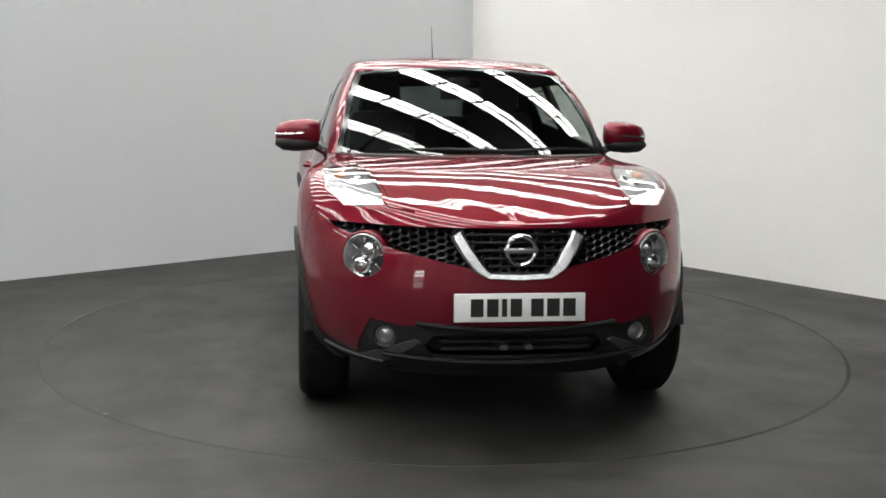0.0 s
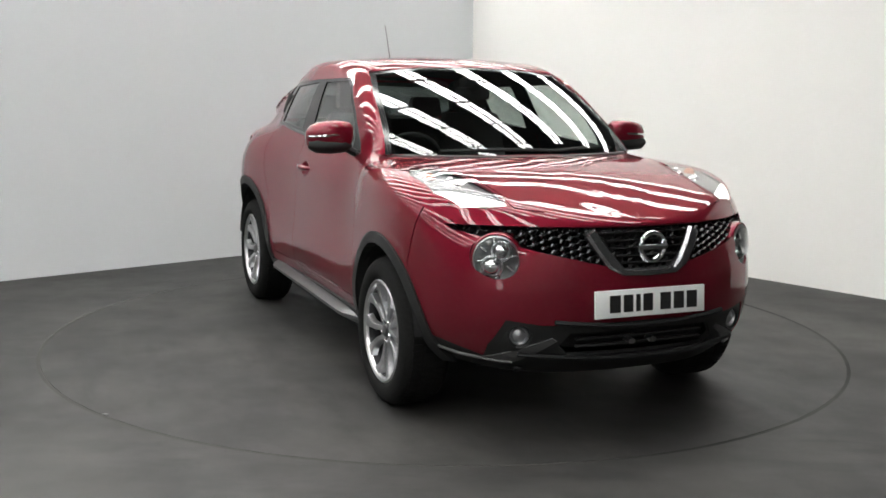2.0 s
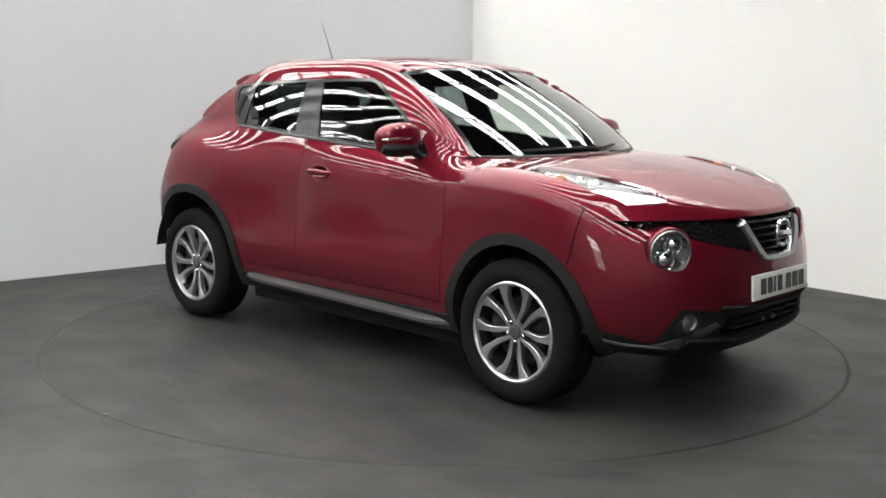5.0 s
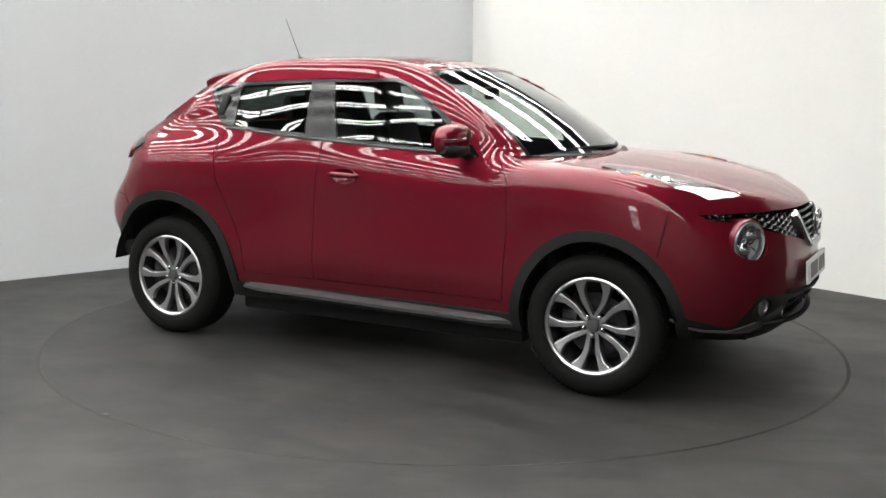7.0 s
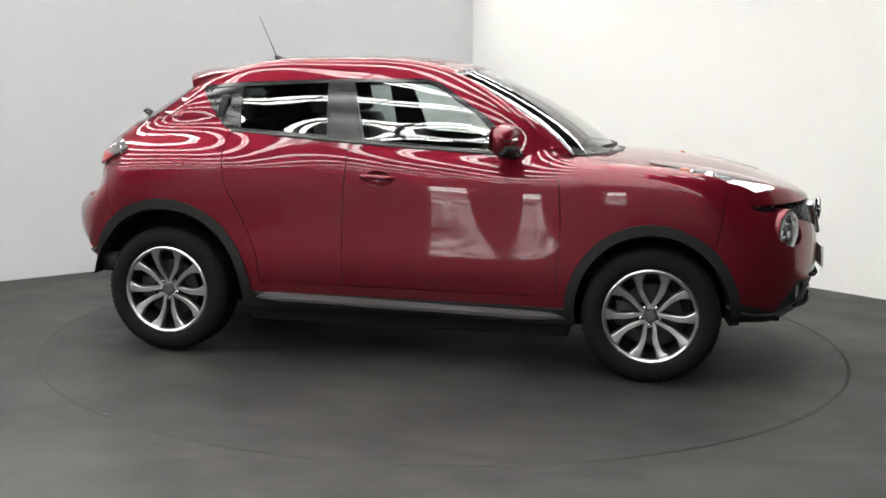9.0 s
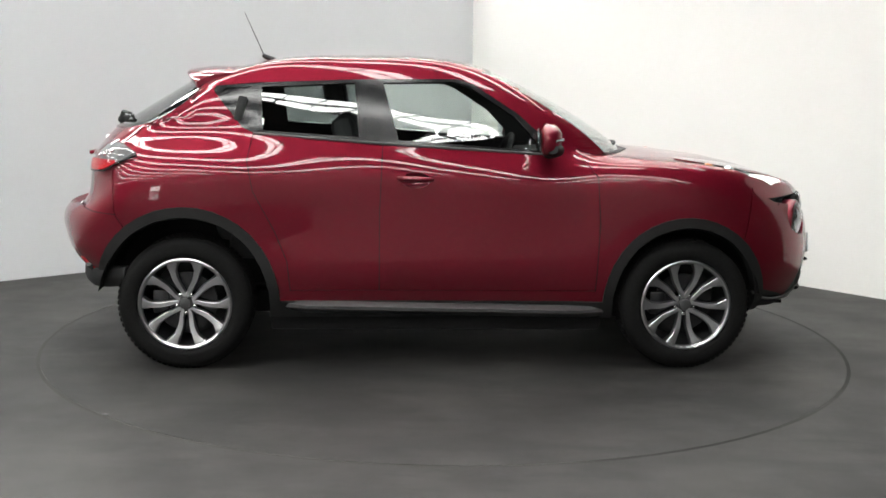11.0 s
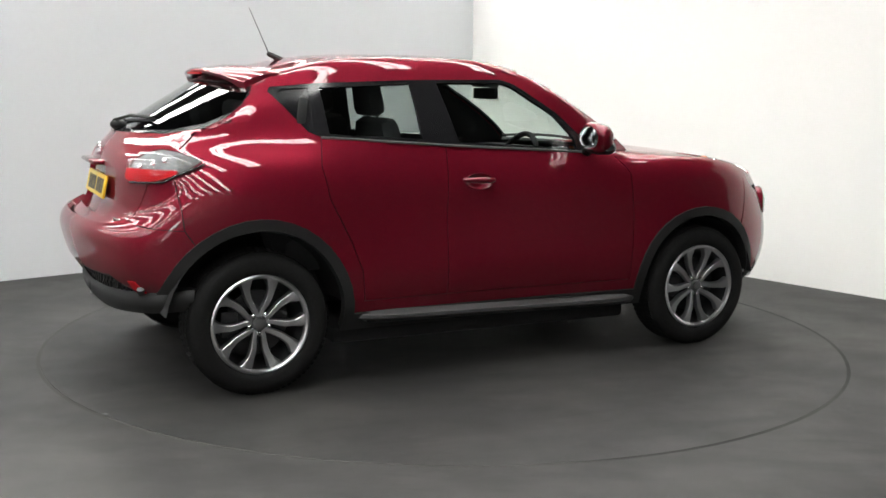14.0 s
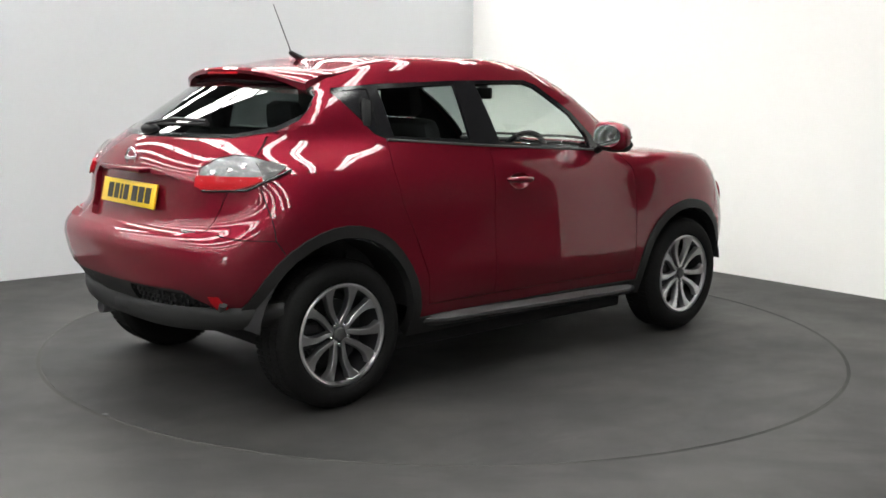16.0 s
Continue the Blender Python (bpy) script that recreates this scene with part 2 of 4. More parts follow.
def roof():
    """A dark sheet roof with long rows of daylit glazing between bars, and the loading door behind the viewer."""
    lie = pose(0, 0, 0, 0, 0, ROWS_TURN)
    pitch, wide, z = 1.65, 0.47, 6.2
    bm = bmesh.new()
    edges = [-22.0]
    mids = [-20.625 + pitch * i for i in range(26)]
    for c in mids:
        edges += [c - wide / 2, c + wide / 2]
    edges.append(22.0)
    for a, b in zip(edges[::2], edges[1::2]):
        add_box(bm, (-24, a, z), (24, b, z + 0.12))
    for c in mids:
        if c > -2.5:
            add_box(bm, (3.2 if c < 3.2 else 0.8, c - wide / 2, z + 0.004), (24, c + wide / 2, z + 0.116))
    ob = part("ceiling", bm, ROOFMAT, None)
    ob.matrix_basis = lie
    tagged(ob, "dark ribbed sheet roof of the hall", "ceiling", "", "structure")
    for k, c in enumerate(mids):
        if abs(c) > 15:
            continue
        end = 16 if c < -2.5 else (3.2 if c < 3.2 else 0.8)
        bm = bmesh.new()
        add_box(bm, (-16, c - wide / 2, z + 0.06), (end, c + wide / 2, z + 0.10))
        sk = part("skylight", bm, GLAZE, None)
        sk.matrix_basis = lie
        tagged(sk, "long daylit roof glazing strip with dark bars", "skylight", "roof glazing strips", "structure")
        bm = bmesh.new()
        for i in range(int((end + 16) / 1.2) + 1):
            x = -16 + i * 1.2
            add_box(bm, (x - 0.03, c - wide / 2, z - 0.02), (x + 0.03, c + wide / 2, z + 0.055))
        add_box(bm, (-16, c - 0.015, z - 0.01), (end, c + 0.015, z + 0.05))
        part("glazing_bars", bm, STEEL, sk)
    # end wall with its open loading door
    x0, x1, z0, z1, y = -5.65, -4.2, 0.4, 3.2, -13.0
    bm = bmesh.new()
    for a, b in (((-17, y - 0.2, 0), (x0, y, 8)), ((x1, y - 0.2, 0), (17, y, 8)), ((x0, y - 0.2, z1), (x1, y, 8)), ((x0, y - 0.2, 0), (x1, y, z0))):
        add_box(bm, a, b)
    tagged(part("wall_south", bm, HALL, None), "dim grey clad end wall", "wall", "", "structure")
    tagged(part("backdrop", box((x0, y - 0.35, 2.1), (x1, y - 0.3, z1)), DAY, None), "bright sky outside the loading door", "backdrop", "", "structure")
    tagged(part("backdrop", box((x0, y - 0.35, z0), (x1, y - 0.3, 2.1)), YARD, None), "dim mottled yard outside the loading door", "backdrop", "", "structure")
    bm = bmesh.new()
    for zz in (2.1, 2.65):
        add_box(bm, (x0, y - 0.15, zz - 0.05), (x1, y - 0.1, zz + 0.05))
    tagged(part("door_1", bm, STEEL, None), "dark steel bars of the loading door", "door", "", "structure")


ROWS_TURN = -48.7
roof()


def turntable():
    bm = bmesh.new()
    n, r = 96, 2.212
    top = [bm.verts.new((r * math.cos(2 * math.pi * i / n), r * math.sin(2 * math.pi * i / n), 0)) for i in range(n)]
    low = [bm.verts.new((v.co.x, v.co.y, -0.045)) for v in top]
    bm.faces.new(top)
    bm.faces.new(low[::-1])
    for i in range(n):
        bm.faces.new((low[i], low[(i + 1) % n], top[(i + 1) % n], top[i]))
    t = part("turntable", bm, TABLE, None)
    return tagged(t, "round dark grey turntable deck set flush in the floor", "turntable")


TURNTABLE = turntable()


def paint_chip(x, y, turn):
    bm = bmesh.new()
    ring = [bm.verts.new((.022 * k * math.cos(a), .010 * k * math.sin(a), .003 + .002 * math.cos(a))) for a, k in ((0, 1), (.9, .8), (1.9, 1.1), (2.9, .9), (4.0, 1.0), (5.2, .75))]
    low = [bm.verts.new((v.co.x, v.co.y, 0)) for v in ring]
    bm.faces.new(ring), bm.faces.new(low[::-1])
    for i in range(6):
        bm.faces.new((low[i], low[(i + 1) % 6], ring[(i + 1) % 6], ring[i]))
    ob = part("paint_chip", bm, GREY, None)
    ob.matrix_basis = pose(x, y, 0, 0, 0, turn)
    tagged(ob, "small grey flake of paint lying on the turntable edge", "debris")


paint_chip(-1.46, -1.65, -25)

# ---- the car: x forward, y to its left, z up, the ground at the middle of the wheelbase ----
CAR = tagged(new("car"), "dark metallic red compact crossover with black wheel arch trim", "car")
WHEEL_X, TYRE_R = 1.265, 0.334


def line(*pts):
    return np.array(pts, float)


# Each line runs from the nose's middle round one side to the tail's middle, lowest first.
LINES = [
    line((1.97, 0, 0.262), (1.928, 0.35, 0.262), (1.82, 0.545, 0.27), (1.65, 0.69, 0.29), (1.55, 0.76, 0.27), (1.265, 0.78, 0.27), (0.95, 0.78, 0.25), (0.7, 0.77, 0.24), (0.35, 0.76, 0.24),
         (0, 0.76, 0.24), (-0.4, 0.76, 0.24), (-0.85, 0.77, 0.25), (-1.265, 0.78, 0.33), (-1.52, 0.74, 0.4), (-1.66, 0.62, 0.43), (-1.75, 0.38, 0.41), (-1.78, 0, 0.41)),
    line((2.06, 0, 0.337), (2.018, 0.35, 0.337), (1.9, 0.585, 0.345), (1.71, 0.74, 0.365), (1.55, 0.82, 0.37), (1.265, 0.83, 0.37), (0.95, 0.83, 0.36), (0.7, 0.815, 0.34), (0.35, 0.81, 0.34),
         (0, 0.81, 0.34), (-0.4, 0.81, 0.34), (-0.85, 0.83, 0.36), (-1.265, 0.84, 0.4), (-1.53, 0.81, 0.445), (-1.72, 0.7, 0.475), (-1.84, 0.42, 0.455), (-1.87, 0, 0.455)),
    line((2.1, 0, 0.48), (2.058, 0.36, 0.48), (1.945, 0.605, 0.48), (1.76, 0.76, 0.49), (1.55, 0.845, 0.52), (1.265, 0.86, 0.54), (0.95, 0.85, 0.52), (0.7, 0.84, 0.5), (0.35, 0.835, 0.49),
         (0, 0.835, 0.49), (-0.4, 0.835, 0.49), (-0.85, 0.85, 0.51), (-1.265, 0.87, 0.55), (-1.54, 0.84, 0.56), (-1.77, 0.74, 0.56), (-1.91, 0.44, 0.55), (-1.95, 0, 0.55)),
    line((2.11, 0, 0.62), (2.068, 0.36, 0.62), (1.95, 0.605, 0.63), (1.765, 0.76, 0.65), (1.55, 0.845, 0.68), (1.265, 0.865, 0.7), (0.95, 0.85, 0.68), (0.7, 0.835, 0.66), (0.35, 0.83, 0.65),
         (0, 0.83, 0.65), (-0.4, 0.83, 0.65), (-0.85, 0.845, 0.67), (-1.265, 0.875, 0.71), (-1.54, 0.85, 0.7), (-1.79, 0.75, 0.68), (-1.925, 0.44, 0.67), (-1.965, 0, 0.67)),
    line((2.085, 0, 0.77), (2.043, 0.36, 0.77), (1.92, 0.595, 0.78), (1.74, 0.745, 0.8), (1.55, 0.835, 0.83), (1.265, 0.86, 0.85), (0.95, 0.845, 0.83), (0.7, 0.825, 0.81), (0.35, 0.821, 0.81),
         (0, 0.821, 0.81), (-0.4, 0.821, 0.82), (-0.85, 0.845, 0.83), (-1.265, 0.87, 0.85), (-1.56, 0.855, 0.83), (-1.785, 0.725, 0.755), (-1.925, 0.445, 0.745), (-1.962, 0, 0.74)),
    line((2.05, 0, 0.885), (1.993, 0.36, 0.89), (1.85, 0.58, 0.91), (1.68, 0.725, 0.93), (1.5, 0.82, 0.965), (1.265, 0.845, 0.98), (0.95, 0.835, 0.97), (0.7, 0.812, 0.95), (0.35, 0.811, 0.945),
         (0, 0.812, 0.95), (-0.4, 0.814, 0.955), (-0.85, 0.836, 0.97), (-1.265, 0.85, 0.99), (-1.545, 0.835, 0.955), (-1.715, 0.69, 0.86), (-1.835, 0.435, 0.82), (-1.872, 0, 0.815)),
    line((2.045, 0, 0.889), (1.97, 0.34, 0.92), (1.83, 0.56, 0.955), (1.66, 0.7, 0.99), (1.45, 0.775, 1.03), (1.22, 0.8, 1.05), (0.95, 0.795, 1.045), (0.7, 0.783, 1.02), (0.35, 0.785, 1.03),
         (0, 0.788, 1.04), (-0.4, 0.79, 1.05), (-0.85, 0.805, 1.06), (-1.265, 0.805, 1.08), (-1.52, 0.775, 1.07), (-1.685, 0.68, 1.045), (-1.805, 0.43, 1.035), (-1.845, 0, 1.035)),
    line((2.04, 0, 0.893), (1.93, 0.3, 0.94), (1.78, 0.48, 0.98), (1.6, 0.61, 1.015), (1.4, 0.68, 1.045), (1.18, 0.71, 1.065), (0.95, 0.725, 1.07), (0.7, 0.735, 1.075), (0.35, 0.745, 1.105),
         (0, 0.75, 1.125), (-0.4, 0.75, 1.15), (-0.85, 0.745, 1.18), (-1.2, 0.69, 1.17), (-1.491, 0.645, 1.17), (-1.551, 0.585, 1.185), (-1.669, 0.4, 1.18), (-1.765, 0, 1.18)),
    line((2.035, 0, 0.897), (1.92, 0.2, 0.945), (1.77, 0.32, 0.99), (1.59, 0.41, 1.03), (1.38, 0.46, 1.06), (1.16, 0.49, 1.08), (0.95, 0.55, 1.085), (0.7, 0.69, 1.13), (0.4, 0.7, 1.24),
         (0, 0.7, 1.27), (-0.4, 0.7, 1.29), (-0.85, 0.69, 1.3), (-1.12, 0.66, 1.3), (-1.357, 0.615, 1.29), (-1.431, 0.53, 1.28), (-1.518, 0.37, 1.28), (-1.6, 0, 1.28)),
    line((2.03, 0, 0.9), (1.915, 0.1, 0.95), (1.765, 0.16, 0.998), (1.585, 0.21, 1.04), (1.37, 0.23, 1.07), (1.15, 0.25, 1.09), (0.97, 0.4, 1.09), (0.7, 0.665, 1.188), (0.4, 0.635, 1.392),
         (0.05, 0.618, 1.455), (-0.4, 0.62, 1.464), (-0.8, 0.61, 1.45), (-1.05, 0.59, 1.42), (-1.232, 0.545, 1.395), (-1.3, 0.46, 1.385), (-1.374, 0.32, 1.38), (-1.435, 0, 1.38)),
    line((2.025, 0, 0.902), (1.91, 0.05, 0.952), (1.76, 0.08, 1), (1.58, 0.1, 1.044), (1.36, 0.11, 1.073), (1.15, 0.12, 1.092), (1, 0.2, 1.094), (0.72, 0.56, 1.246), (0.42, 0.56, 1.438),
         (0.07, 0.55, 1.546), (-0.4, 0.555, 1.556), (-0.85, 0.545, 1.536), (-1.02, 0.53, 1.492), (-1.157, 0.48, 1.465), (-1.21, 0.41, 1.455), (-1.272, 0.28, 1.45), (-1.32, 0, 1.45)),
    line((2.02, 0, 0.904), (1.905, 0, 0.954), (1.755, 0, 1.002), (1.575, 0, 1.046), (1.36, 0, 1.075), (1.15, 0, 1.093), (1.02, 0, 1.097), (0.76, 0, 1.283), (0.46, 0, 1.459),
         (0.12, 0, 1.568), (-0.4, 0, 1.585), (-0.85, 0, 1.566), (-1.03, 0, 1.522), (-1.2, 0, 1.5), (-1.25, 0, 1.485), (-1.275, 0, 1.475), (-1.29, 0, 1.465)),
]


def smooth_rows(p, steps, s0=None, s1=None):
    """Smooth curves through p along its first axis, spaced by chord length."""
    k = len(p)
    d = np.maximum(np.linalg.norm(np.diff(p, axis=0), axis=-1), 1e-3)[..., None]
    slope = np.diff(p, axis=0) / d
    t = np.empty_like(p)
    t[1:-1] = (slope[:-1] * d[1:] + slope[1:] * d[:-1]) / (d[:-1] + d[1:])
    t[0], t[-1] = (slope[0], slope[-1])
    if s0 is not None:
        t[0] = t[0] * s0
    if s1 is not None:
        t[-1] = t[-1] * s1
    out = []
    for i in range(k - 1):
        for j in range(steps):
            u = j / steps
            h = (2 * u**3 - 3 * u**2 + 1, u**3 - 2 * u**2 + u, -2 * u**3 + 3 * u**2, u**3 - u**2)
            out.append(h[0] * p[i] + h[1] * d[i] * t[i] + h[2] * p[i + 1] + h[3] * d[i] * t[i + 1])
    out.append(p[-1])
    return np.array(out)


def body_grid():
    net = np.stack(LINES)                                   # lines, stations, xyz
    x = net[..., 0]
    swell = lambda at, wide, amount, *rows: amount * np.exp(-((x - at) / wide) ** 2) * np.array(rows + (0,) * (12 - len(rows)))[:, None]
    push = swell(.76, .22, -.014, 0, 0, .2, .5, .8, 1, 1, .4)        # hollow behind the front wing
    push += swell(1.27, .30, .010, 0, 0, 0, .5, 1, 1, .8, .3)        # front wing bulge
    push += swell(-.58, .26, -.014, 0, 0, .2, .7, 1, 1, .7, .2)      # hollow before the rear haunch
    push += swell(-1.22, .30, .012, 0, 0, 0, .5, 1, 1.2, 1.2, .5)    # rear haunch
    push += np.exp(-(x / .78) ** 4) * np.array((0, -.014, .005, 0, 0) + (0,) * 7)[:, None]   # crease along the doors' foot
    net[..., 1] += push * (net[..., 1] > .3)
    crown = [net[11] + (net[10] - net[11]) * np.array(k) for k in ((.72, .85, .70), (.25, .5, .19))]
    net = np.concatenate([net[:11], np.stack(crown), net[11:]])
    mid = np.array([0, 1, 0])
    g = smooth_rows(net.transpose(1, 0, 2), 7, mid, mid)    # finer along the car; square to the middle at both ends
    g = smooth_rows(g.transpose(1, 0, 2), 5, None, mid)     # finer up the side, level across the middle
    flip = np.array([1, -1, 1])
    for _ in range(7):                                      # even out the curvature
        e = np.concatenate([g[:, 1:2] * flip, g, g[:, -2:-1] * flip], axis=1)
        g = .25 * e[:, :-2] + .5 * e[:, 1:-1] + .25 * e[:, 2:]
    for _ in range(3):
        e = np.concatenate([2 * g[:1] - g[1:2], g, g[-2:-1] * flip], axis=0)
        g = .25 * e[:-2] + .5 * e[1:-1] + .25 * e[2:]
    g[:, 0, 1] = g[:, -1, 1] = 0
    g[-1, :, 1] = 0
    du, dv = np.gradient(g, axis=1), np.gradient(g, axis=0)
    n = np.cross(du, dv)
    n[:, 0, 1] = n[:, -1, 1] = n[-1, :, 1] = 0
    size = np.linalg.norm(n, axis=-1, keepdims=True)
    n = n / np.maximum(size, 1e-12)
    if n[15, 60, 1] < 0:
        n = -n
    bad = size[..., 0] < 1e-8
    n[bad] = (0.5, 0, 0.86)
    return g, n


class Shell:
    """The half body as one skin that is cut along outlines into regions."""

    def __init__(self):
        g, n = body_grid()
        self.bm = bm = bmesh.new()
        self.nl = bm.verts.layers.float_vector.new("n")
        self.rl = bm.faces.layers.int.new("region")
        self.names = ["rest"]
        vs = []
        for i in range(g.shape[0]):
            row = []
            for j in range(g.shape[1]):
                v = bm.verts.new(g[i, j])
                v[self.nl] = Vector(n[i, j])
                row.append(v)
            vs.append(row)
        for i in range(len(vs) - 1):
            for j in range(len(vs[0]) - 1):
                f = bm.faces.new((vs[i][j], vs[i + 1][j], vs[i + 1][j + 1], vs[i][j + 1]))
                f.normal_update()
                if f.normal.dot(vs[i][j][self.nl] + vs[i + 1][j + 1][self.nl]) < 0:
                    f.normal_flip()
        bm.normal_update()

    def id(self, name):
        if name not in self.names:
            self.names.append(name)
        return self.names.index(name)

    def cut(self, name, poly, axes, where, only=None):
        """Gives the faces inside a convex outline, seen along one axis, to a region."""
        i, j = "xyz".index(axes[0]), "xyz".index(axes[1])
        poly = [Vector(p) for p in poly]
        if sum(a.x * b.y - b.x * a.y for a, b in zip(poly, poly[1:] + poly[:1])) < 0:
            poly.reverse()
        lo = [min(p[k] for p in poly) - 0.12 for k in (0, 1)]
        hi = [max(p[k] for p in poly) + 0.12 for k in (0, 1)]
        ids = None if only is None else [self.id(o) for o in only]
        cand = []
        for f in self.bm.faces:
            c = f.calc_center_median()
            if lo[0] < c[i] < hi[0] and lo[1] < c[j] < hi[1] and where(c, f.normal) and (ids is None or f[self.rl] in ids):
                cand.append(f)
        for a, b in zip(poly, poly[1:] + poly[:1]):
            if not cand:
                return
            e = b - a
            no, co = Vector((0, 0, 0)), Vector((0, 0, 0))
            no[i], no[j] = -e.y, e.x
            no.normalize()
            co[i], co[j] = a.x, a.y
            geom = list({v for f in cand for v in f.verts}) + list({ed for f in cand for ed in f.edges}) + cand
            out = bmesh.ops.bisect_plane(self.bm, geom=geom, dist=1e-6, plane_co=co, plane_no=no)["geom"]
            cand = [f for f in out if isinstance(f, bmesh.types.BMFace) and f.is_valid and (f.calc_center_median() - co).dot(no) > 0]
        rid = self.id(name)
        for f in cand:
            f[self.rl] = rid

    def gap(self, pts, axes, where, width=0.005, only=("rest",), name="gap"):
        """A narrow shut line along points."""
        for a, b in zip(pts, pts[1:]):
            a, b = Vector(a), Vector(b)
            d = (b - a).normalized() * width / 2
            s = Vector((-d.y, d.x))
            self.cut(name, [a - d + s, b + d + s, b + d - s, a - d - s], axes, where, only)

    def split(self, name, test, only=("rest",)):
        ids, rid = [self.id(o) for o in only], self.id(name)
        for f in self.bm.faces:
            if f[self.rl] in ids and test(f.calc_center_median(), f.normal):
                f[self.rl] = rid

    def make(self, name, region, mats, sides=(1, -1), off=0.0, thick=0.0, parent=CAR, label="", double=False):
        """A mesh of a region: moved out by off, with an inner skin and closed edges if it is thick."""
        rids = [self.id(r) for r in ([region] if isinstance(region, str) else region)]
        index, verts, norms, faces = {}, [], [], []
        for s in sides:
            for f in self.bm.faces:
                if f[self.rl] not in rids:
                    continue
                loop = []
                for v in f.verts:
                    k = (round(v.co.x, 5), round(v.co.y * s, 5), round(v.co.z, 5))
                    if k not in index:
                        nn = Vector(v[self.nl])
                        nn = nn.normalized() if nn.length > 0.1 else v.normal.copy()
                        nn.y *= s
                        index[k] = len(verts)
                        verts.append(Vector((v.co.x, v.co.y * s, v.co.z)) + nn * (off(v.co) if callable(off) else off))
                        norms.append(nn)
                    if index[k] not in loop:
                        loop.append(index[k])
                if len(loop) > 2:
                    faces.append(loop if s > 0 else loop[::-1])
        fm = [0] * len(faces)
        if thick:
            count = collections.Counter(frozenset(e) for f in faces for e in zip(f, f[1:] + f[:1]))
            edges = [e for f in faces for e in zip(f, f[1:] + f[:1]) if count[frozenset(e)] == 1]
            base = len(verts)
            skin = list(faces)
            verts += [v - n * thick for v, n in zip(verts, norms)]
            norms += [-n for n in norms]
            faces += [[i + base for i in f[::-1]] for f in skin]
            fm += [1] * len(skin)
            for a, b in edges:
                if abs(verts[a].y) < 1e-4 and abs(verts[b].y) < 1e-4:
                    continue
                k = len(verts)
                quad = [verts[b], verts[a], verts[a + base], verts[b + base]]
                nn = (quad[1] - quad[0]).cross(quad[2] - quad[1])
                nn = nn.normalized() if nn.length > 0 else Vector((0, 0, 1))
                verts += [q.copy() for q in quad]
                norms += [nn] * 4
                faces.append([k, k + 1, k + 2, k + 3])
                fm.append(0)
        if not faces:
            return None
        me = finish(name, verts, faces, mats, fm, True, norms)
        return child(name, me, parent, label)


def circle(cx, cz, r, n=28, a0=0.0):
    return [(cx + r * math.cos(a0 + 2 * math.pi * k / n), cz + r * math.sin(a0 + 2 * math.pi * k / n)) for k in range(n)]


def oval(cx, cy, rx, ry, n=24):
    return [(cx + rx * math.cos(2 * math.pi * k / n), cy + ry * math.sin(2 * math.pi * k / n)) for k in range(n)]


side = lambda c, n: n.y > 0.1 and c.y > 0.3
low_side = lambda c, n: c.y > 0.45 and c.z < 0.95
front = lambda c, n: c.x > 1.35 and n.x > 0.0
nose = lambda c, n: c.x > 1.5
topside = lambda c, n: n.z > 0.3 and c.x > 0.7
rear = lambda c, n: c.x < -1.2 and n.x < -0.15
tail = lambda c, n: c.x < -1.25

shell = Shell()
FULL = bmesh.new()
_me = shell.make("probe", "rest", PAINT).data
FULL.from_mesh(_me)
TREE = BVHTree.FromBMesh(FULL)
bpy.data.objects.remove(bpy.data.objects["probe"])
bpy.data.meshes.remove(_me)
FULL.free()


def drop(p, d):
    """Where a ray meets the whole body skin: place and outward normal."""
    loc, n, _, _ = TREE.ray_cast(Vector(p), Vector(d))
    if loc is None:
        loc, n, _, _ = TREE.find_nearest(Vector(p) + Vector(d) * 2)
    return loc, (n if n.dot(Vector(d)) < 0 else -n)


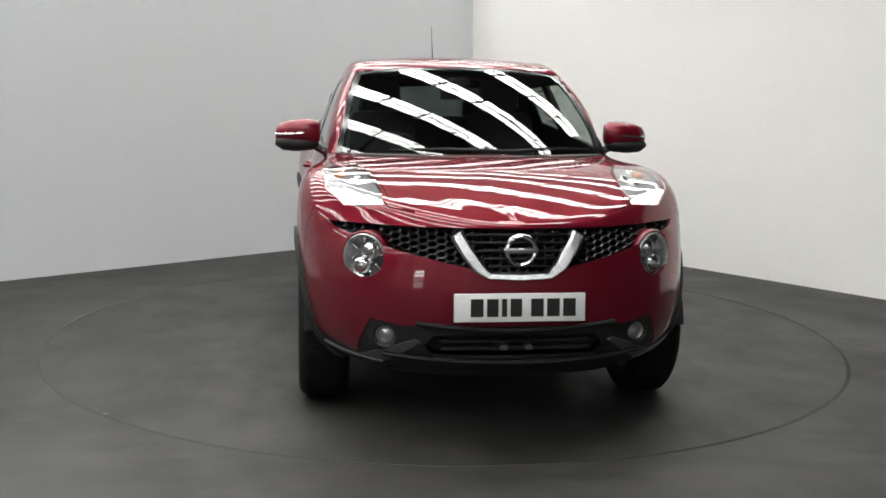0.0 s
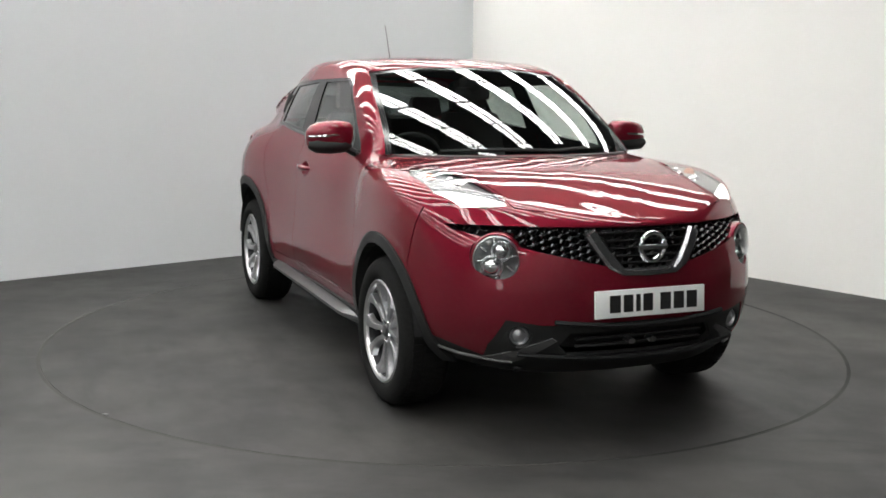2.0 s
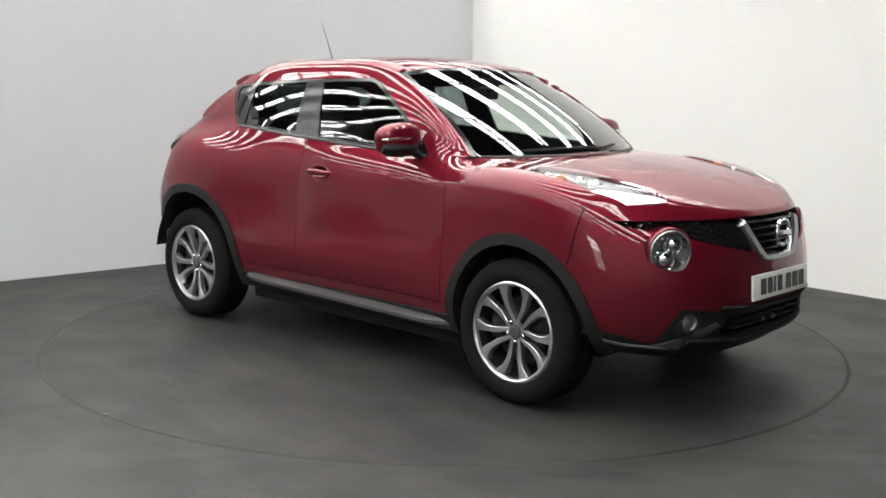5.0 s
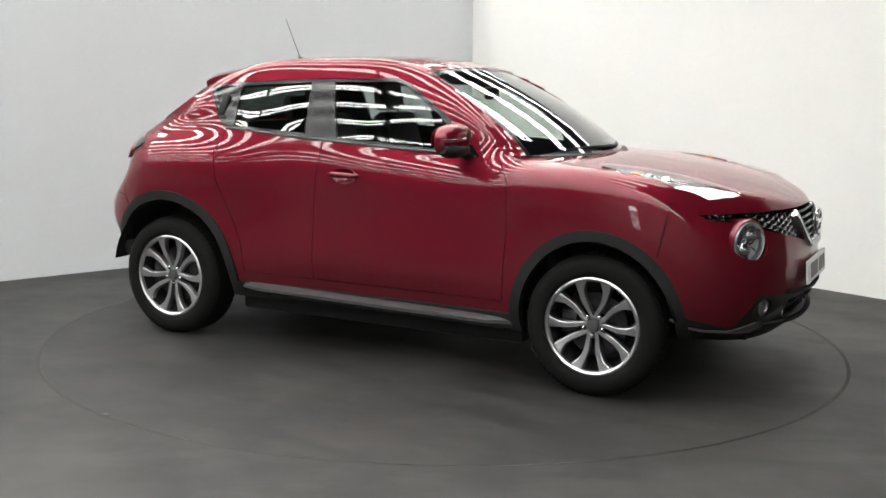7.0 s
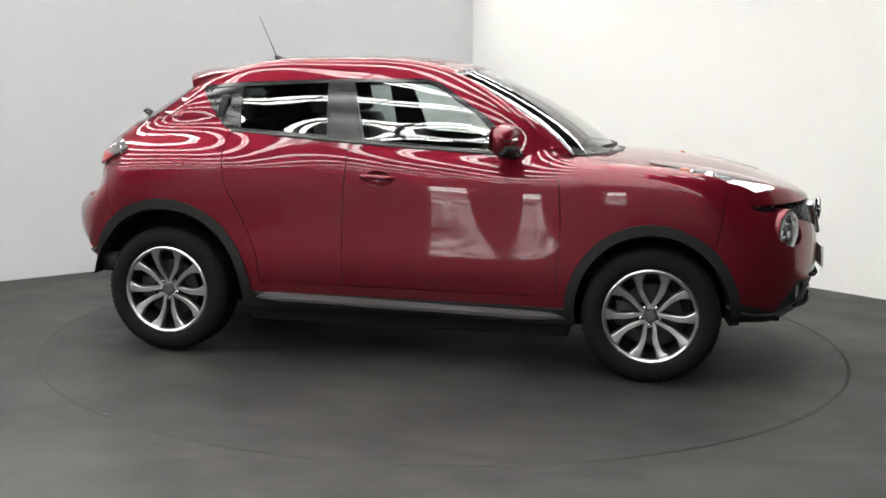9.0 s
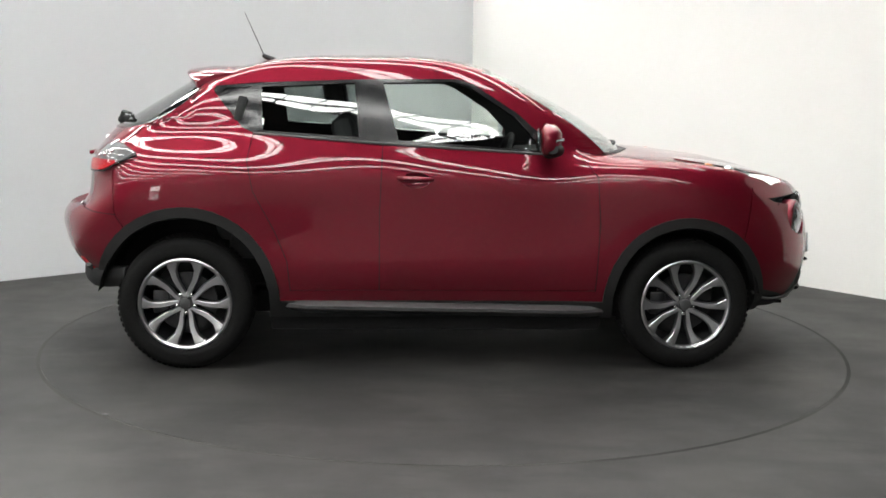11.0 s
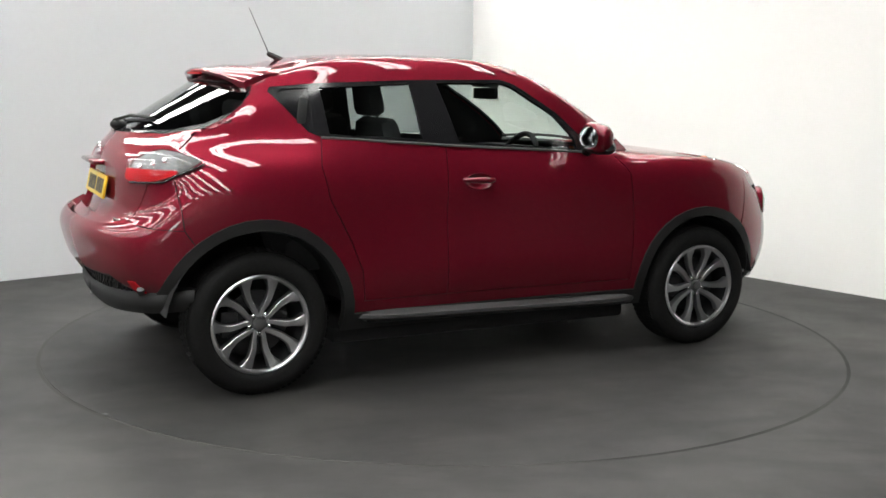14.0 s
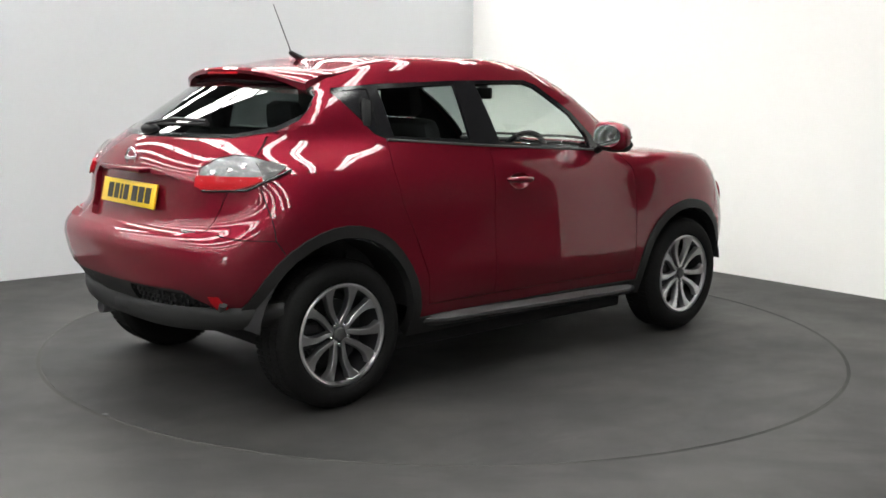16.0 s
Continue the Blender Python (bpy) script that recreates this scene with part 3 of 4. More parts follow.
def carve():
    c = shell.cut
    # glass
    c("windscreen_rim", [(-.02, 1.085), (.69, 1.075), (.60, 1.40), (.555, 1.497), (.3, 1.520), (-.02, 1.527)], "yz", lambda q, n: 0.0 < q.x < 1.12 and n.x > 0.25 and n.y < 0.75)
    c("windscreen", [(-.02, 1.10), (.66, 1.09), (.575, 1.39), (.53, 1.482), (.3, 1.508), (-.02, 1.515)], "yz", lambda q, n: True, ["windscreen_rim"])
    c("window_trim", [(.62, 1.085), (-.30, 1.138), (-.93, 1.182), (-.985, 1.205), (-1.145, 1.39), (-1.13, 1.412), (-.9, 1.432), (-.45, 1.452), (.09, 1.462), (.17, 1.438), (.40, 1.29), (.56, 1.15)], "xz", side)
    c("front_window", [(.50, 1.108), (-.205, 1.153), (-.285, 1.438), (.085, 1.445), (.15, 1.425), (.375, 1.28), (.49, 1.16)], "xz", side, ["window_trim"])
    c("rear_window", [(-.405, 1.168), (-.885, 1.195), (-.90, 1.41), (-.43, 1.435)], "xz", side, ["window_trim"])
    c("quarter_pane", [(-.96, 1.215), (-1.10, 1.385), (-1.08, 1.402), (-.955, 1.41)], "xz", side, ["window_trim"])
    c("back_rim", [(-.02, 1.185), (.50, 1.19), (.63, 1.222), (.675, 1.30), (.62, 1.375), (.51, 1.43), (-.02, 1.45)], "yz", rear)
    c("back_glass", [(-.02, 1.20), (.49, 1.207), (.605, 1.24), (.645, 1.30), (.595, 1.37), (.50, 1.42), (-.02, 1.44)], "yz", rear, ["back_rim"])
    # wheel arches
    for x, rx, rz, tag in ((WHEEL_X, .425, .456, "front_arch"), (-WHEEL_X, .468, .494, "rear_arch")):
        c(tag, oval(x, .33, rx, rz, 40), "xz", lambda q, n: low_side(q, n) and (q.x > -1.55 or q.z > .45))
        c("void", oval(x, .33, rx - .050, rz - .050, 40), "xz", low_side, [tag])
    c("void", [(-2.2, .15), (2.3, .15), (2.3, .262), (-2.2, .262)], "xz", lambda q, n: abs(q.x) < 1.0 and q.y > 0.3)
    # lamps and grille
    c("headlight", circle(.603, .752, .080, 24), "yz", nose)
    c("grille", [(-.02, .695), (.125, .695), (.46, .785), (.70, .838), (.738, .874), (.6, .879), (.3, .880), (-.02, .880)], "yz", nose, ["rest"])
    c("day_lamp", [(1.22, .66), (1.235, .61), (1.45, .552), (1.70, .516), (1.85, .518), (1.81, .60), (1.735, .675), (1.60, .742), (1.38, .762), (1.25, .72)], "xy", topside, ["rest"])
    c("day_lit", [(1.58, .755), (1.74, .68), (1.86, .515), (1.815, .515), (1.72, .605), (1.63, .69)], "xy", topside, ["day_lamp"])
    c("bumper_black", [(-.02, .15), (.44, .15), (.44, .49), (-.02, .50)], "yz", nose, ["rest"])
    c("bumper_black", [(.44, .15), (.62, .15), (.62, .40), (.575, .51), (.44, .49)], "yz", nose, ["rest"])
    c("bumper_black", [(.62, .15), (.95, .15), (.95, .44), (.80, .415), (.62, .345)], "yz", nose, ["rest"])
    c("fog_light", circle(.522, .440, .047, 18), "yz", nose, ["bumper_black"])
    c("chin_wedge", [(.63, .332), (.52, .322), (.38, .425), (.40, .437), (.50, .395)], "yz", nose, ["bumper_black"])
    c("intake", [(-.02, .36), (.33, .36), (.37, .40), (.33, .455), (-.02, .465)], "yz", nose, ["bumper_black"])
    # sills
    c("sill", [(-1.0, .2), (1.0, .2), (1.0, .345), (-1.0, .345)], "xz", lambda q, n: q.y > 0.5 and abs(q.x) < 1.1, ["rest"])
    # tail
    lamp_side = lambda q, n: q.y > .50 and q.x < -1.25
    c("tail_light", [(-1.48, 1.068), (-1.60, 1.022), (-1.66, .988), (-1.77, .978), (-1.79, 1.003), (-1.768, 1.058), (-1.70, 1.110), (-1.645, 1.128), (-1.585, 1.120)], "xz", lamp_side, ["rest"])
    c("tail_red", [(-1.605, 1.036), (-1.608, 1.015), (-1.66, .98), (-1.77, .97), (-1.80, 1.003), (-1.785, 1.035)], "xz", lamp_side, ["tail_light"])
    c("tail_tip", [(-1.47, 1.068), (-1.60, 1.01), (-1.60, 1.096), (-1.53, 1.10)], "xz", lamp_side, ["tail_light"])
    c("recess", [(-.02, .805), (.35, .805), (.405, .84), (.395, 1.0), (.365, 1.028), (-.02, 1.028)], "yz", tail, ["rest"])
    c("rear_black", [(-.02, .2), (.60, .2), (.62, .50), (.55, .565), (-.02, .565)], "yz", tail, ["rest"])
    c("rear_black", [(.60, .2), (.95, .2), (.95, .475), (.62, .49)], "yz", tail, ["rest"])
    c("rear_mesh", [(.16, .455), (.60, .455), (.635, .49), (.55, .55), (.20, .55)], "yz", tail, ["rear_black"])
    c("reflector", [(.64, .475), (.685, .475), (.69, .545), (.65, .545)], "yz", tail, ["rear_black", "rest"])
    c("handle_void", oval(-.12, .957, .073, .037, 24), "xz", side, ["rest"])
    # shut lines
    g = shell.gap
    g([(.93, .715), (1.19, .62), (1.45, .54), (1.7, .504), (1.80, .495)], "xy", topside, .004)
    g([(1.825, .515), (1.87, .50), (1.93, .40)], "xy", topside, .005)
    g([(.74, 1.06), (.80, .98), (.815, .75), (.80, .40)], "xz", side, .004)
    g([(-.285, 1.135), (-.30, .80), (-.30, .40)], "xz", side, .004)
    g([(-.93, 1.18), (-.955, 1.05), (-.925, .90), (-.82, .70), (-.76, .55), (-.745, .40)], "xz", side, .004)
    g([(.80, .402), (-.745, .402)], "xz", lambda q, n: q.y > .5, .004)
    g([(1.60, .93), (1.57, .74), (1.555, .68)], "xz", side, .005)
    g([(-1.62, .99), (-1.60, .78), (-1.56, .72)], "xz", side, .005)
    g([(-.02, .765), (.50, .77), (.60, .80), (.655, .99)], "yz", tail, .004)
    g([(.60, .80), (.90, .775)], "yz", lambda q, n: q.x < -1.60, .004)
    g([(.66, 1.13), (.61, 1.20)], "yz", tail, .005)
    g([(-1.10, .535), (-.6, .55), (.05, .55)], "xy", lambda q, n: n.z > .4 and q.z > 1.4, .005)
    # panels between the shut lines
    s = shell.split
    edge = lambda z: np.interp(z, [.40, .55, .70, .90, 1.05, 1.18], [-.745, -.76, -.82, -.925, -.955, -.93])
    s("bonnet", lambda q, n: q.x > .93 and n.z > .5 and q.y < np.interp(q.x, [.93, 1.19, 1.45, 1.7, 1.8, 1.93], [.715, .62, .54, .504, .495, .40]) and q.z > .886)
    s("front_door", lambda q, n: -.29 < q.x < np.interp(q.z, [.40, .75, .98, 1.06], [.80, .815, .80, .74]) and .402 < q.z < 1.145 and q.y > .6)
    s("rear_door", lambda q, n: edge(q.z) < q.x < -.29 and .402 < q.z < 1.19 and q.y > .6)
    s("front_bumper", lambda q, n: q.x > np.interp(q.z, [.68, .74, .93], [1.555, 1.57, 1.60]) and q.z < .93)
    s("tailgate", lambda q, n: q.x < -1.2 and .767 < q.z < 1.47 and q.y < np.interp(q.z, [.77, .80, .99, 1.13, 1.2, 1.47], [.5, .6, .655, .66, .61, .50]) and n.x < -.1)
    s("rear_bumper", lambda q, n: q.x < np.interp(q.z, [.72, .78], [-1.56, -1.60]) and q.z < .80)
    s("front_wing", lambda q, n: q.x > .70 and q.z < 1.12)



def true_glass():
    """Sets both big screens to clean curved sheets."""
    ids = {n: [shell.id(n), shell.id(m)] for n, m in (("windscreen", "windscreen_rim"), ("back_glass", "back_rim"))}
    for key, test in ids.items():
        for v in {v for f in shell.bm.faces if f[shell.rl] in test for v in f.verts}:
            y, z = v.co.y, v.co.z
            if key == "windscreen":
                u = z - 1.26
                v.co.x = .825 - 1.62 * u - 1.6 * u * u - .42 * y * y
                n = Vector((1, .84 * y, 1.62 + 3.2 * u))
            else:
                u = z - 1.28
                v.co.x = -1.60 + 1.65 * u + .6 * y * y
                n = Vector((-1, 1.2 * y, 1.65))
            v[shell.nl] = n.normalized()


carve()
true_glass()


def panels():
    m = shell.make
    both = (1, -1)
    skin = [PAINT, INNER]
    m("body_frame", "rest", skin, thick=.02)
    m("bonnet", "bonnet", skin, thick=.012)
    m("front_bumper", "front_bumper", skin, thick=.012)
    shelf = lambda v: .040 * max(0, 1 - (abs(v.y) / .74) ** 4) * min(1, max(0, (v.z - .5) / .2))
    m("rear_bumper", "rear_bumper", skin, off=shelf, thick=.03)
    gate = m("tailgate", "tailgate", skin, thick=.035)
    m("recess_panel", "recess", skin, off=-.028, thick=.006, parent=gate)
    m("rear_window_surround", "back_rim", [GLOSS, INNER], off=.001, thick=.01, parent=gate, label="gloss black rear window surround")
    pane = m("rear_window", "back_glass", [BACKPANE, BACKPANE], off=-.001, parent=gate, label="dark tinted rear window")
    pane.visible_shadow = False
    pane = m("windscreen", "windscreen", [SCREEN, SCREEN], off=-.003, label="clear curved windscreen")
    pane.visible_shadow = False
    m("shut_line", "gap", [INNER, INNER], off=-.010, thick=.004)
    m("front_grille_backing", "grille", [INNER, INNER], off=-.055, thick=.004)
    m("lower_bumper", "bumper_black", [BLACK, INNER], off=-.004, thick=.02, label="black textured lower bumper")
    m("intake_backing", "intake", [INNER, INNER], off=-.05, thick=.004)
    m("rear_lower_bumper", "rear_black", [BLACK, INNER], off=.004, thick=.02, label="black textured rear lower bumper")
    for s in both:
        m("chin_wedge", "chin_wedge", [GREY, INNER], (s,), off=.004, thick=.02, label="grey plastic wedge under the fog light")
        m("windscreen_surround", "windscreen_rim", [GLOSS, INNER], (s,), off=-.002, thick=.012, label="black windscreen edge band")
        m("rear_mesh_panel", "rear_mesh", [BLACK, INNER], (s,), off=-.015, thick=.004, label="black mesh panel in the rear bumper")
        m("front_wing", "front_wing", skin, (s,), thick=.012)
        d = m("front_door", "front_door", skin, (s,), thick=.02)
        p = m("door_window", "front_window", [SIDE, SIDE], (s,), off=-.006, parent=d, label="clear front door window")
        p.visible_shadow = False
        handle(s, d, -.12, .957)
        d = m("rear_door", "rear_door", skin, (s,), thick=.02)
        p = m("door_window", "rear_window", [DARKPANE, DARKPANE], (s,), off=-.006, parent=d, label="dark tinted rear door window")
        p.visible_shadow = False
        hidden_handle(s, d)
        m("window_trim", "window_trim", [GLOSS, INNER], (s,), off=-.001, thick=.018, label="gloss black window surround and pillar")
        m("quarter_panel_trim", "quarter_pane", [GLOSS, INNER], (s,), off=-.006, thick=.01)
        m("front_arch_trim", "front_arch", [BLACK, INNER], (s,), off=.012, thick=.05, label="black plastic front arch trim")
        m("rear_arch_trim", "rear_arch", [BLACK, INNER], (s,), off=.012, thick=.05, label="black plastic rear arch trim")
        m("sill_trim", "sill", [BLACK, INNER], (s,), off=.012, thick=.03, label="black plastic sill trim")
        step(s)
        lamp(s)
        t = m("tail_light", ("tail_light", "tail_red", "tail_tip"), [TAILLENS, TAILLENS], (s,), off=.018, label="clear topped red boomerang tail light")
        t.visible_shadow = False
        m("lamp_bed", "tail_light", [DAYBED, INNER], (s,), off=-.004, thick=.004, parent=t)
        m("red_lens", "tail_red", [REDLENS, INNER], (s,), off=.012, thick=.03, parent=t)
        m("dark_tip", "tail_tip", [GREY, INNER], (s,), off=.006, thick=.02, parent=t, label="dark grey arrow tip of the lamp")
        for k in range(3):
            q, n = drop((-1.735 + .045 * k, 2 * s, 1.052 + .016 * k), (0, -s, 0))
            facet = lathe([(.015, -.004), (.013, .002), (.009, .004), (.004, .001), (0, .0)], "x", 16)
            bmesh.ops.transform(facet, matrix=Matrix.Translation(q - n * .001) @ n.to_track_quat("X", "Z").to_matrix().to_4x4(), verts=facet.verts)
            part("lamp_cup", facet, CHROME, t)
        rim = [drop((x, 2 * s, z), (0, -s, 0)) for x, z in ((-1.49, 1.064), (-1.54, 1.043), (-1.60, 1.019), (-1.66, .985), (-1.72, .980), (-1.77, .976))]
        part("lens_seal", tube([p + n * .010 for p, n in rim], .0055, 8), GLOSS, t, "black seal under the lens")
        m("reflector", "reflector", [REDLENS, INNER], (s,), off=.006, thick=.01, label="small upright red reflector")
        arch_liner(s, WHEEL_X, .38)
        arch_liner(s, -WHEEL_X, .42)


def handle(s, door, x, z):
    p, n = drop((x, 2 * s, z), (0, -s, 0))
    bm = bmesh.new()
    pts = [p + Vector((dx, s * (-.004 + .030 * math.sqrt(max(0, 1 - (dx / .085) ** 4))), .008 - dx * .03)) for dx in np.linspace(-.085, .085, 13)]
    tube(pts, lambda u: .013 * (0.55 + 0.45 * math.sin(math.pi * u)) + .003, 10, bm)
    part("door_handle", bm, PAINT, door)
    cup = lathe([(.0, -.034), (.035, -.030), (.055, -.016), (.067, .000), (.073, .002), (.078, -.004)], "y", 28)
    bmesh.ops.scale(cup, vec=(1.05, 1, .56), verts=cup.verts)
    bmesh.ops.transform(cup, matrix=Matrix.Translation(p) @ n.to_track_quat("Y", "Z").to_matrix().to_4x4(), verts=cup.verts)
    part("handle_cup", cup, PAINT, door)


def hidden_handle(s, door):
    p, n = drop((-1.0, 2 * s, 1.30), (0, -s, 0))
    bm = box((-.022, -.008, -.065), (.022, .012, .065), pose(p.x, p.y, p.z, s * 16, 12, 0), .008)
    part("pillar_handle", bm, BLACK, door)


def step(s):
    bm = bmesh.new()
    n = 24
    xs = np.linspace(-.80, .86, n)
    prof = [(.775, .352), (.835, .346), (.866, .332), (.864, .316), (.80, .285), (.76, .28)]
    rings = []
    for i, x in enumerate(xs):
        k = min(1, 8 * i / n + .3, 8 * (n - 1 - i) / n + .3)
        rings.append([bm.verts.new((x, s * (.78 + (y - .78) * k), z - .016 * (x + .80))) for y, z in prof])
    for a, b in zip(rings, rings[1:]):
        for j in range(len(prof)):
            q = (j + 1) % len(prof)
            bm.faces.new((a[j], b[j], b[q], a[q]))
    bm.faces.new(rings[0]), bm.faces.new(rings[-1])
    part("side_step", bm, STEP, CAR, "dark plastic side step under the doors", 25)


def arch_liner(s, x, r):
    bm = bmesh.new()
    n = 20
    rows = [(r + .01, .84), (r + .015, .70), (r, .50), (.05, .49)]
    rings = [[bm.verts.new((x + q * math.cos(math.pi * (i / n * .9 + .05)), s * y, .33 + q * math.sin(math.pi * (i / n * .9 + .05)))) for i in range(n + 1)] for q, y in rows]
    for a, b in zip(rings, rings[1:]):
        for i in range(n):
            bm.faces.new((a[i], a[i + 1], b[i + 1], b[i]))
    part("arch_liner", bm, INNER, CAR)


def lamp(s):
    """Round headlight, day lamp on top of the wing and fog light of one side."""
    m = shell.make
    p, n = drop((4, s * .603, .752), (-1, 0, 0))
    aim = Matrix.Translation(p - n * .016) @ pose(0, 0, 0, 0, 0, .80 * math.degrees(math.atan2(n.y, n.x)))
    dome = lathe([(.094, .002), (.088, .012), (.070, .022), (.045, .029), (.02, .032), (.0, .033)], "x", 32)
    bmesh.ops.transform(dome, matrix=aim, verts=dome.verts)
    head = part("headlight", dome, CLEAR, CAR, "round clear headlight in a body-coloured ring")
    head.visible_shadow = False
    pod = lathe([(.102, -.10), (.108, -.05), (.108, -.015), (.106, .001), (.102, .006), (.097, .005), (.094, -.006)], "x", 40)
    bmesh.ops.transform(pod, matrix=aim, verts=pod.verts)
    part("ring", pod, PAINT, head)
    bowl = lathe([(.100, -.004), (.092, -.03), (.060, -.065), (.02, -.085), (.0, -.086)], "x", 36)
    bmesh.ops.transform(bowl, matrix=aim, verts=bowl.verts)
    part("bowl", bowl, LAMPBED, head, "bright metal lamp bowl")
    bez = lathe([(.096, .006), (.091, .012), (.086, .004), (.088, -.02)], "x", 36)
    bmesh.ops.transform(bez, matrix=aim, verts=bez.verts)
    part("bezel", bez, SATIN, head)
    for dy, dz, r in ((-.018, .030, .036), (.020, -.034, .040)):
        eye = lathe([(r * 1.25, -.05), (r * 1.2, -.012), (r, -.016), (r * .96, -.006), (r * .7, .008), (r * .35, .014), (0, .016)], "x", 24)
        bmesh.ops.transform(eye, matrix=aim @ pose(0, s * dy, dz), verts=eye.verts)
        part("projector", eye, CHROME, head, "bright round projector")
    for a in range(8):
        rib = box((-.05, -.004, .05), (-.012, .004, .086), aim @ pose(0, 0, 0, a * 45 + 10, 0, 0), .002)
        part("facet", rib, CHROME, head)
    day = m("day_lamp", ("day_lamp", "day_lit"), [CLEAR, CLEAR], (s,), off=.008, label="swept clear wing-top lamp with lit white strip")
    day.visible_shadow = False
    m("lamp_bed", "day_lamp", [DAYBED, INNER], (s,), off=-.018, thick=.004, parent=day)
    # lit strip and amber bulb under the lens
    m("lit_strip", "day_lit", [DRL, INNER], (s,), off=-.008, thick=.004, parent=day, label="glowing white day light")
    q, nn = drop((1.40, s * .68, 2), (0, 0, -1))
    bulb = bmesh.new()
    bmesh.ops.create_uvsphere(bulb, u_segments=14, v_segments=8, radius=.028, matrix=Matrix.Translation(q - nn * .02))
    part("amber_bulb", bulb, AMBER, day, "amber indicator bulb")
    for x, y, r in ((1.53, .62, .034), (1.31, .67, .024), (1.44, .60, .024)):
        q, nn = drop((x, s * y, 2), (0, 0, -1))
        b2 = bmesh.new()
        bmesh.ops.create_uvsphere(b2, u_segments=14, v_segments=8, radius=r, matrix=Matrix.Translation(q - nn * .03))
        part("lamp_cup", b2, CHROME, day)
    p, n = drop((4, s * .522, .440), (-1, 0, 0))
    aim = Matrix.Translation(p - n * .014) @ pose(0, 0, 0, 0, 0, .7 * math.degrees(math.atan2(n.y, n.x)))
    fog = lathe([(.038, -.02), (.038, .002), (.034, .005), (.030, .0), (.028, -.006), (.018, .002), (0, .005)], "x", 28)
    bmesh.ops.transform(fog, matrix=aim, verts=fog.verts)
    f = part("fog_light", fog, SATIN, CAR, "small round chrome-faced fog light")
    cup = lathe([(.075, -.012), (.050, .008), (.038, .0), (.038, -.02)], "x", 28)
    bmesh.ops.transform(cup, matrix=aim, verts=cup.verts)
    part("fog_bezel", cup, BLACK, f)


def front_details():
    # honeycomb bars
    cell_w, cell_h = .047, .026
    bm = bmesh.new()
    for side_s in (1, -1):
        for i in range(20):
            for j in range(11):
                y, z = .02 + i * cell_w * .75, .70 + j * cell_h + (i % 2) * cell_h / 2
                top = .874
                low = np.interp(y, [0, .125, .46, .70, .738], [.70, .70, .79, .843, .874])
                if not (low < z < top - .004) or y > .70 or (y - .603) ** 2 + (z - .752) ** 2 < .108 ** 2:
                    continue
                p, n = drop((4, side_s * y, z), (-1, 0, 0))
                p = p - n * .012
                ring = [[], [], [], []]
                for k in range(6):
                    a = math.pi / 3 * k
                    for q, (sc, dx) in enumerate(((1.0, -.030), (1.0, -.004), (.72, -.008), (.66, -.034))):
                        ring[q].append(bm.verts.new(p + Vector((dx, cell_w / 2 * sc * math.cos(a), cell_h / 1.74 * sc * math.sin(a)))))
                for a, b in zip(ring, ring[1:]):
                    for k in range(6):
                        bm.faces.new((a[k], a[(k + 1) % 6], b[(k + 1) % 6], b[k]))
    tagged(part("grille_mesh", bm, GLOSS, CAR, "gloss black honeycomb grille mesh", 20), "", "", "", "stuff")
    # chrome V
    bm = bmesh.new()
    path = [(-.245, .858), (-.212, .80), (-.165, .735), (-.12, .700), (0, .696), (.12, .700), (.165, .735), (.212, .80), (.245, .858)]
    rings = []
    for i, (y, z) in enumerate(path):
        a, b = Vector(path[max(0, i - 1)]), Vector(path[min(len(path) - 1, i + 1)])
        d = (b - a).normalized()
        s2 = Vector((-d.y, d.x))
        w = .014 if 2 < i < 6 else .026
        ring = []
        for side_w, out in ((-1, -.02), (-1, .010), (-.6, .020), (.6, .016), (1, .004), (1, -.03)):
            q = Vector((y, z)) + s2 * w * side_w
            p, n = drop((4, q.x, q.y), (-1, 0, 0))
            ring.append(bm.verts.new(p + Vector((out, 0, 0))))
        rings.append(ring)
    for a, b in zip(rings, rings[1:]):
        for k in range(6):
            bm.faces.new((a[k], b[k], b[(k + 1) % 6], a[(k + 1) % 6]))
    bm.faces.new(rings[0]), bm.faces.new(rings[-1])
    part("chrome_surround", bm, DARKCHROME, CAR, "chrome V-shaped grille surround", 35)
    # bars and the round badge inside the V
    bm = bmesh.new()
    for z in (.735, .765, .795, .825, .855):
        hw = np.interp(z, [.70, .874], [.10, .215])
        p, n = drop((4, 0, z), (-1, 0, 0))
        add_box(bm, (p.x - .03, -hw, z - .005), (p.x - .006, hw, z + .005), None, .002)
    part("grille_lattice", bm, GLOSS, CAR)
    badge((2.115, 0, .802), 0, .056)
    # bumper shelf and chin
    bm = bmesh.new()
    for z, out, w in ((.485, .008, .40), (.345, .012, .52)):
        pts = []
        for y in np.linspace(-w, w, 17):
            p, n = drop((4, y, z - (y / w) ** 2 * -.02), (-1, 0, 0))
            pts.append(p + Vector((out, 0, 0)))
        tube(pts, .014, 8, bm, flat=.7)
    part("bumper_lip", bm, INNER, CAR)
    for z in (.40, .43):
        part("intake_slat", box((2.035, -.30, z - .005), (2.06, .30, z + .005), None, .002), INNER, CAR)
    for s in (1, -1):
        pts = []
        for y, z in ((.80, .40), (.75, .36), (.69, .342), (.62, .334), (.56, .327), (.52, .326)):
            p, n = drop((4, s * y, z), (-1, 0, 0))
            pts.append(p + n * .004)
        part("bumper_edge", tube(pts, .007, 8), STEP, CAR, "grey lower bumper edge")


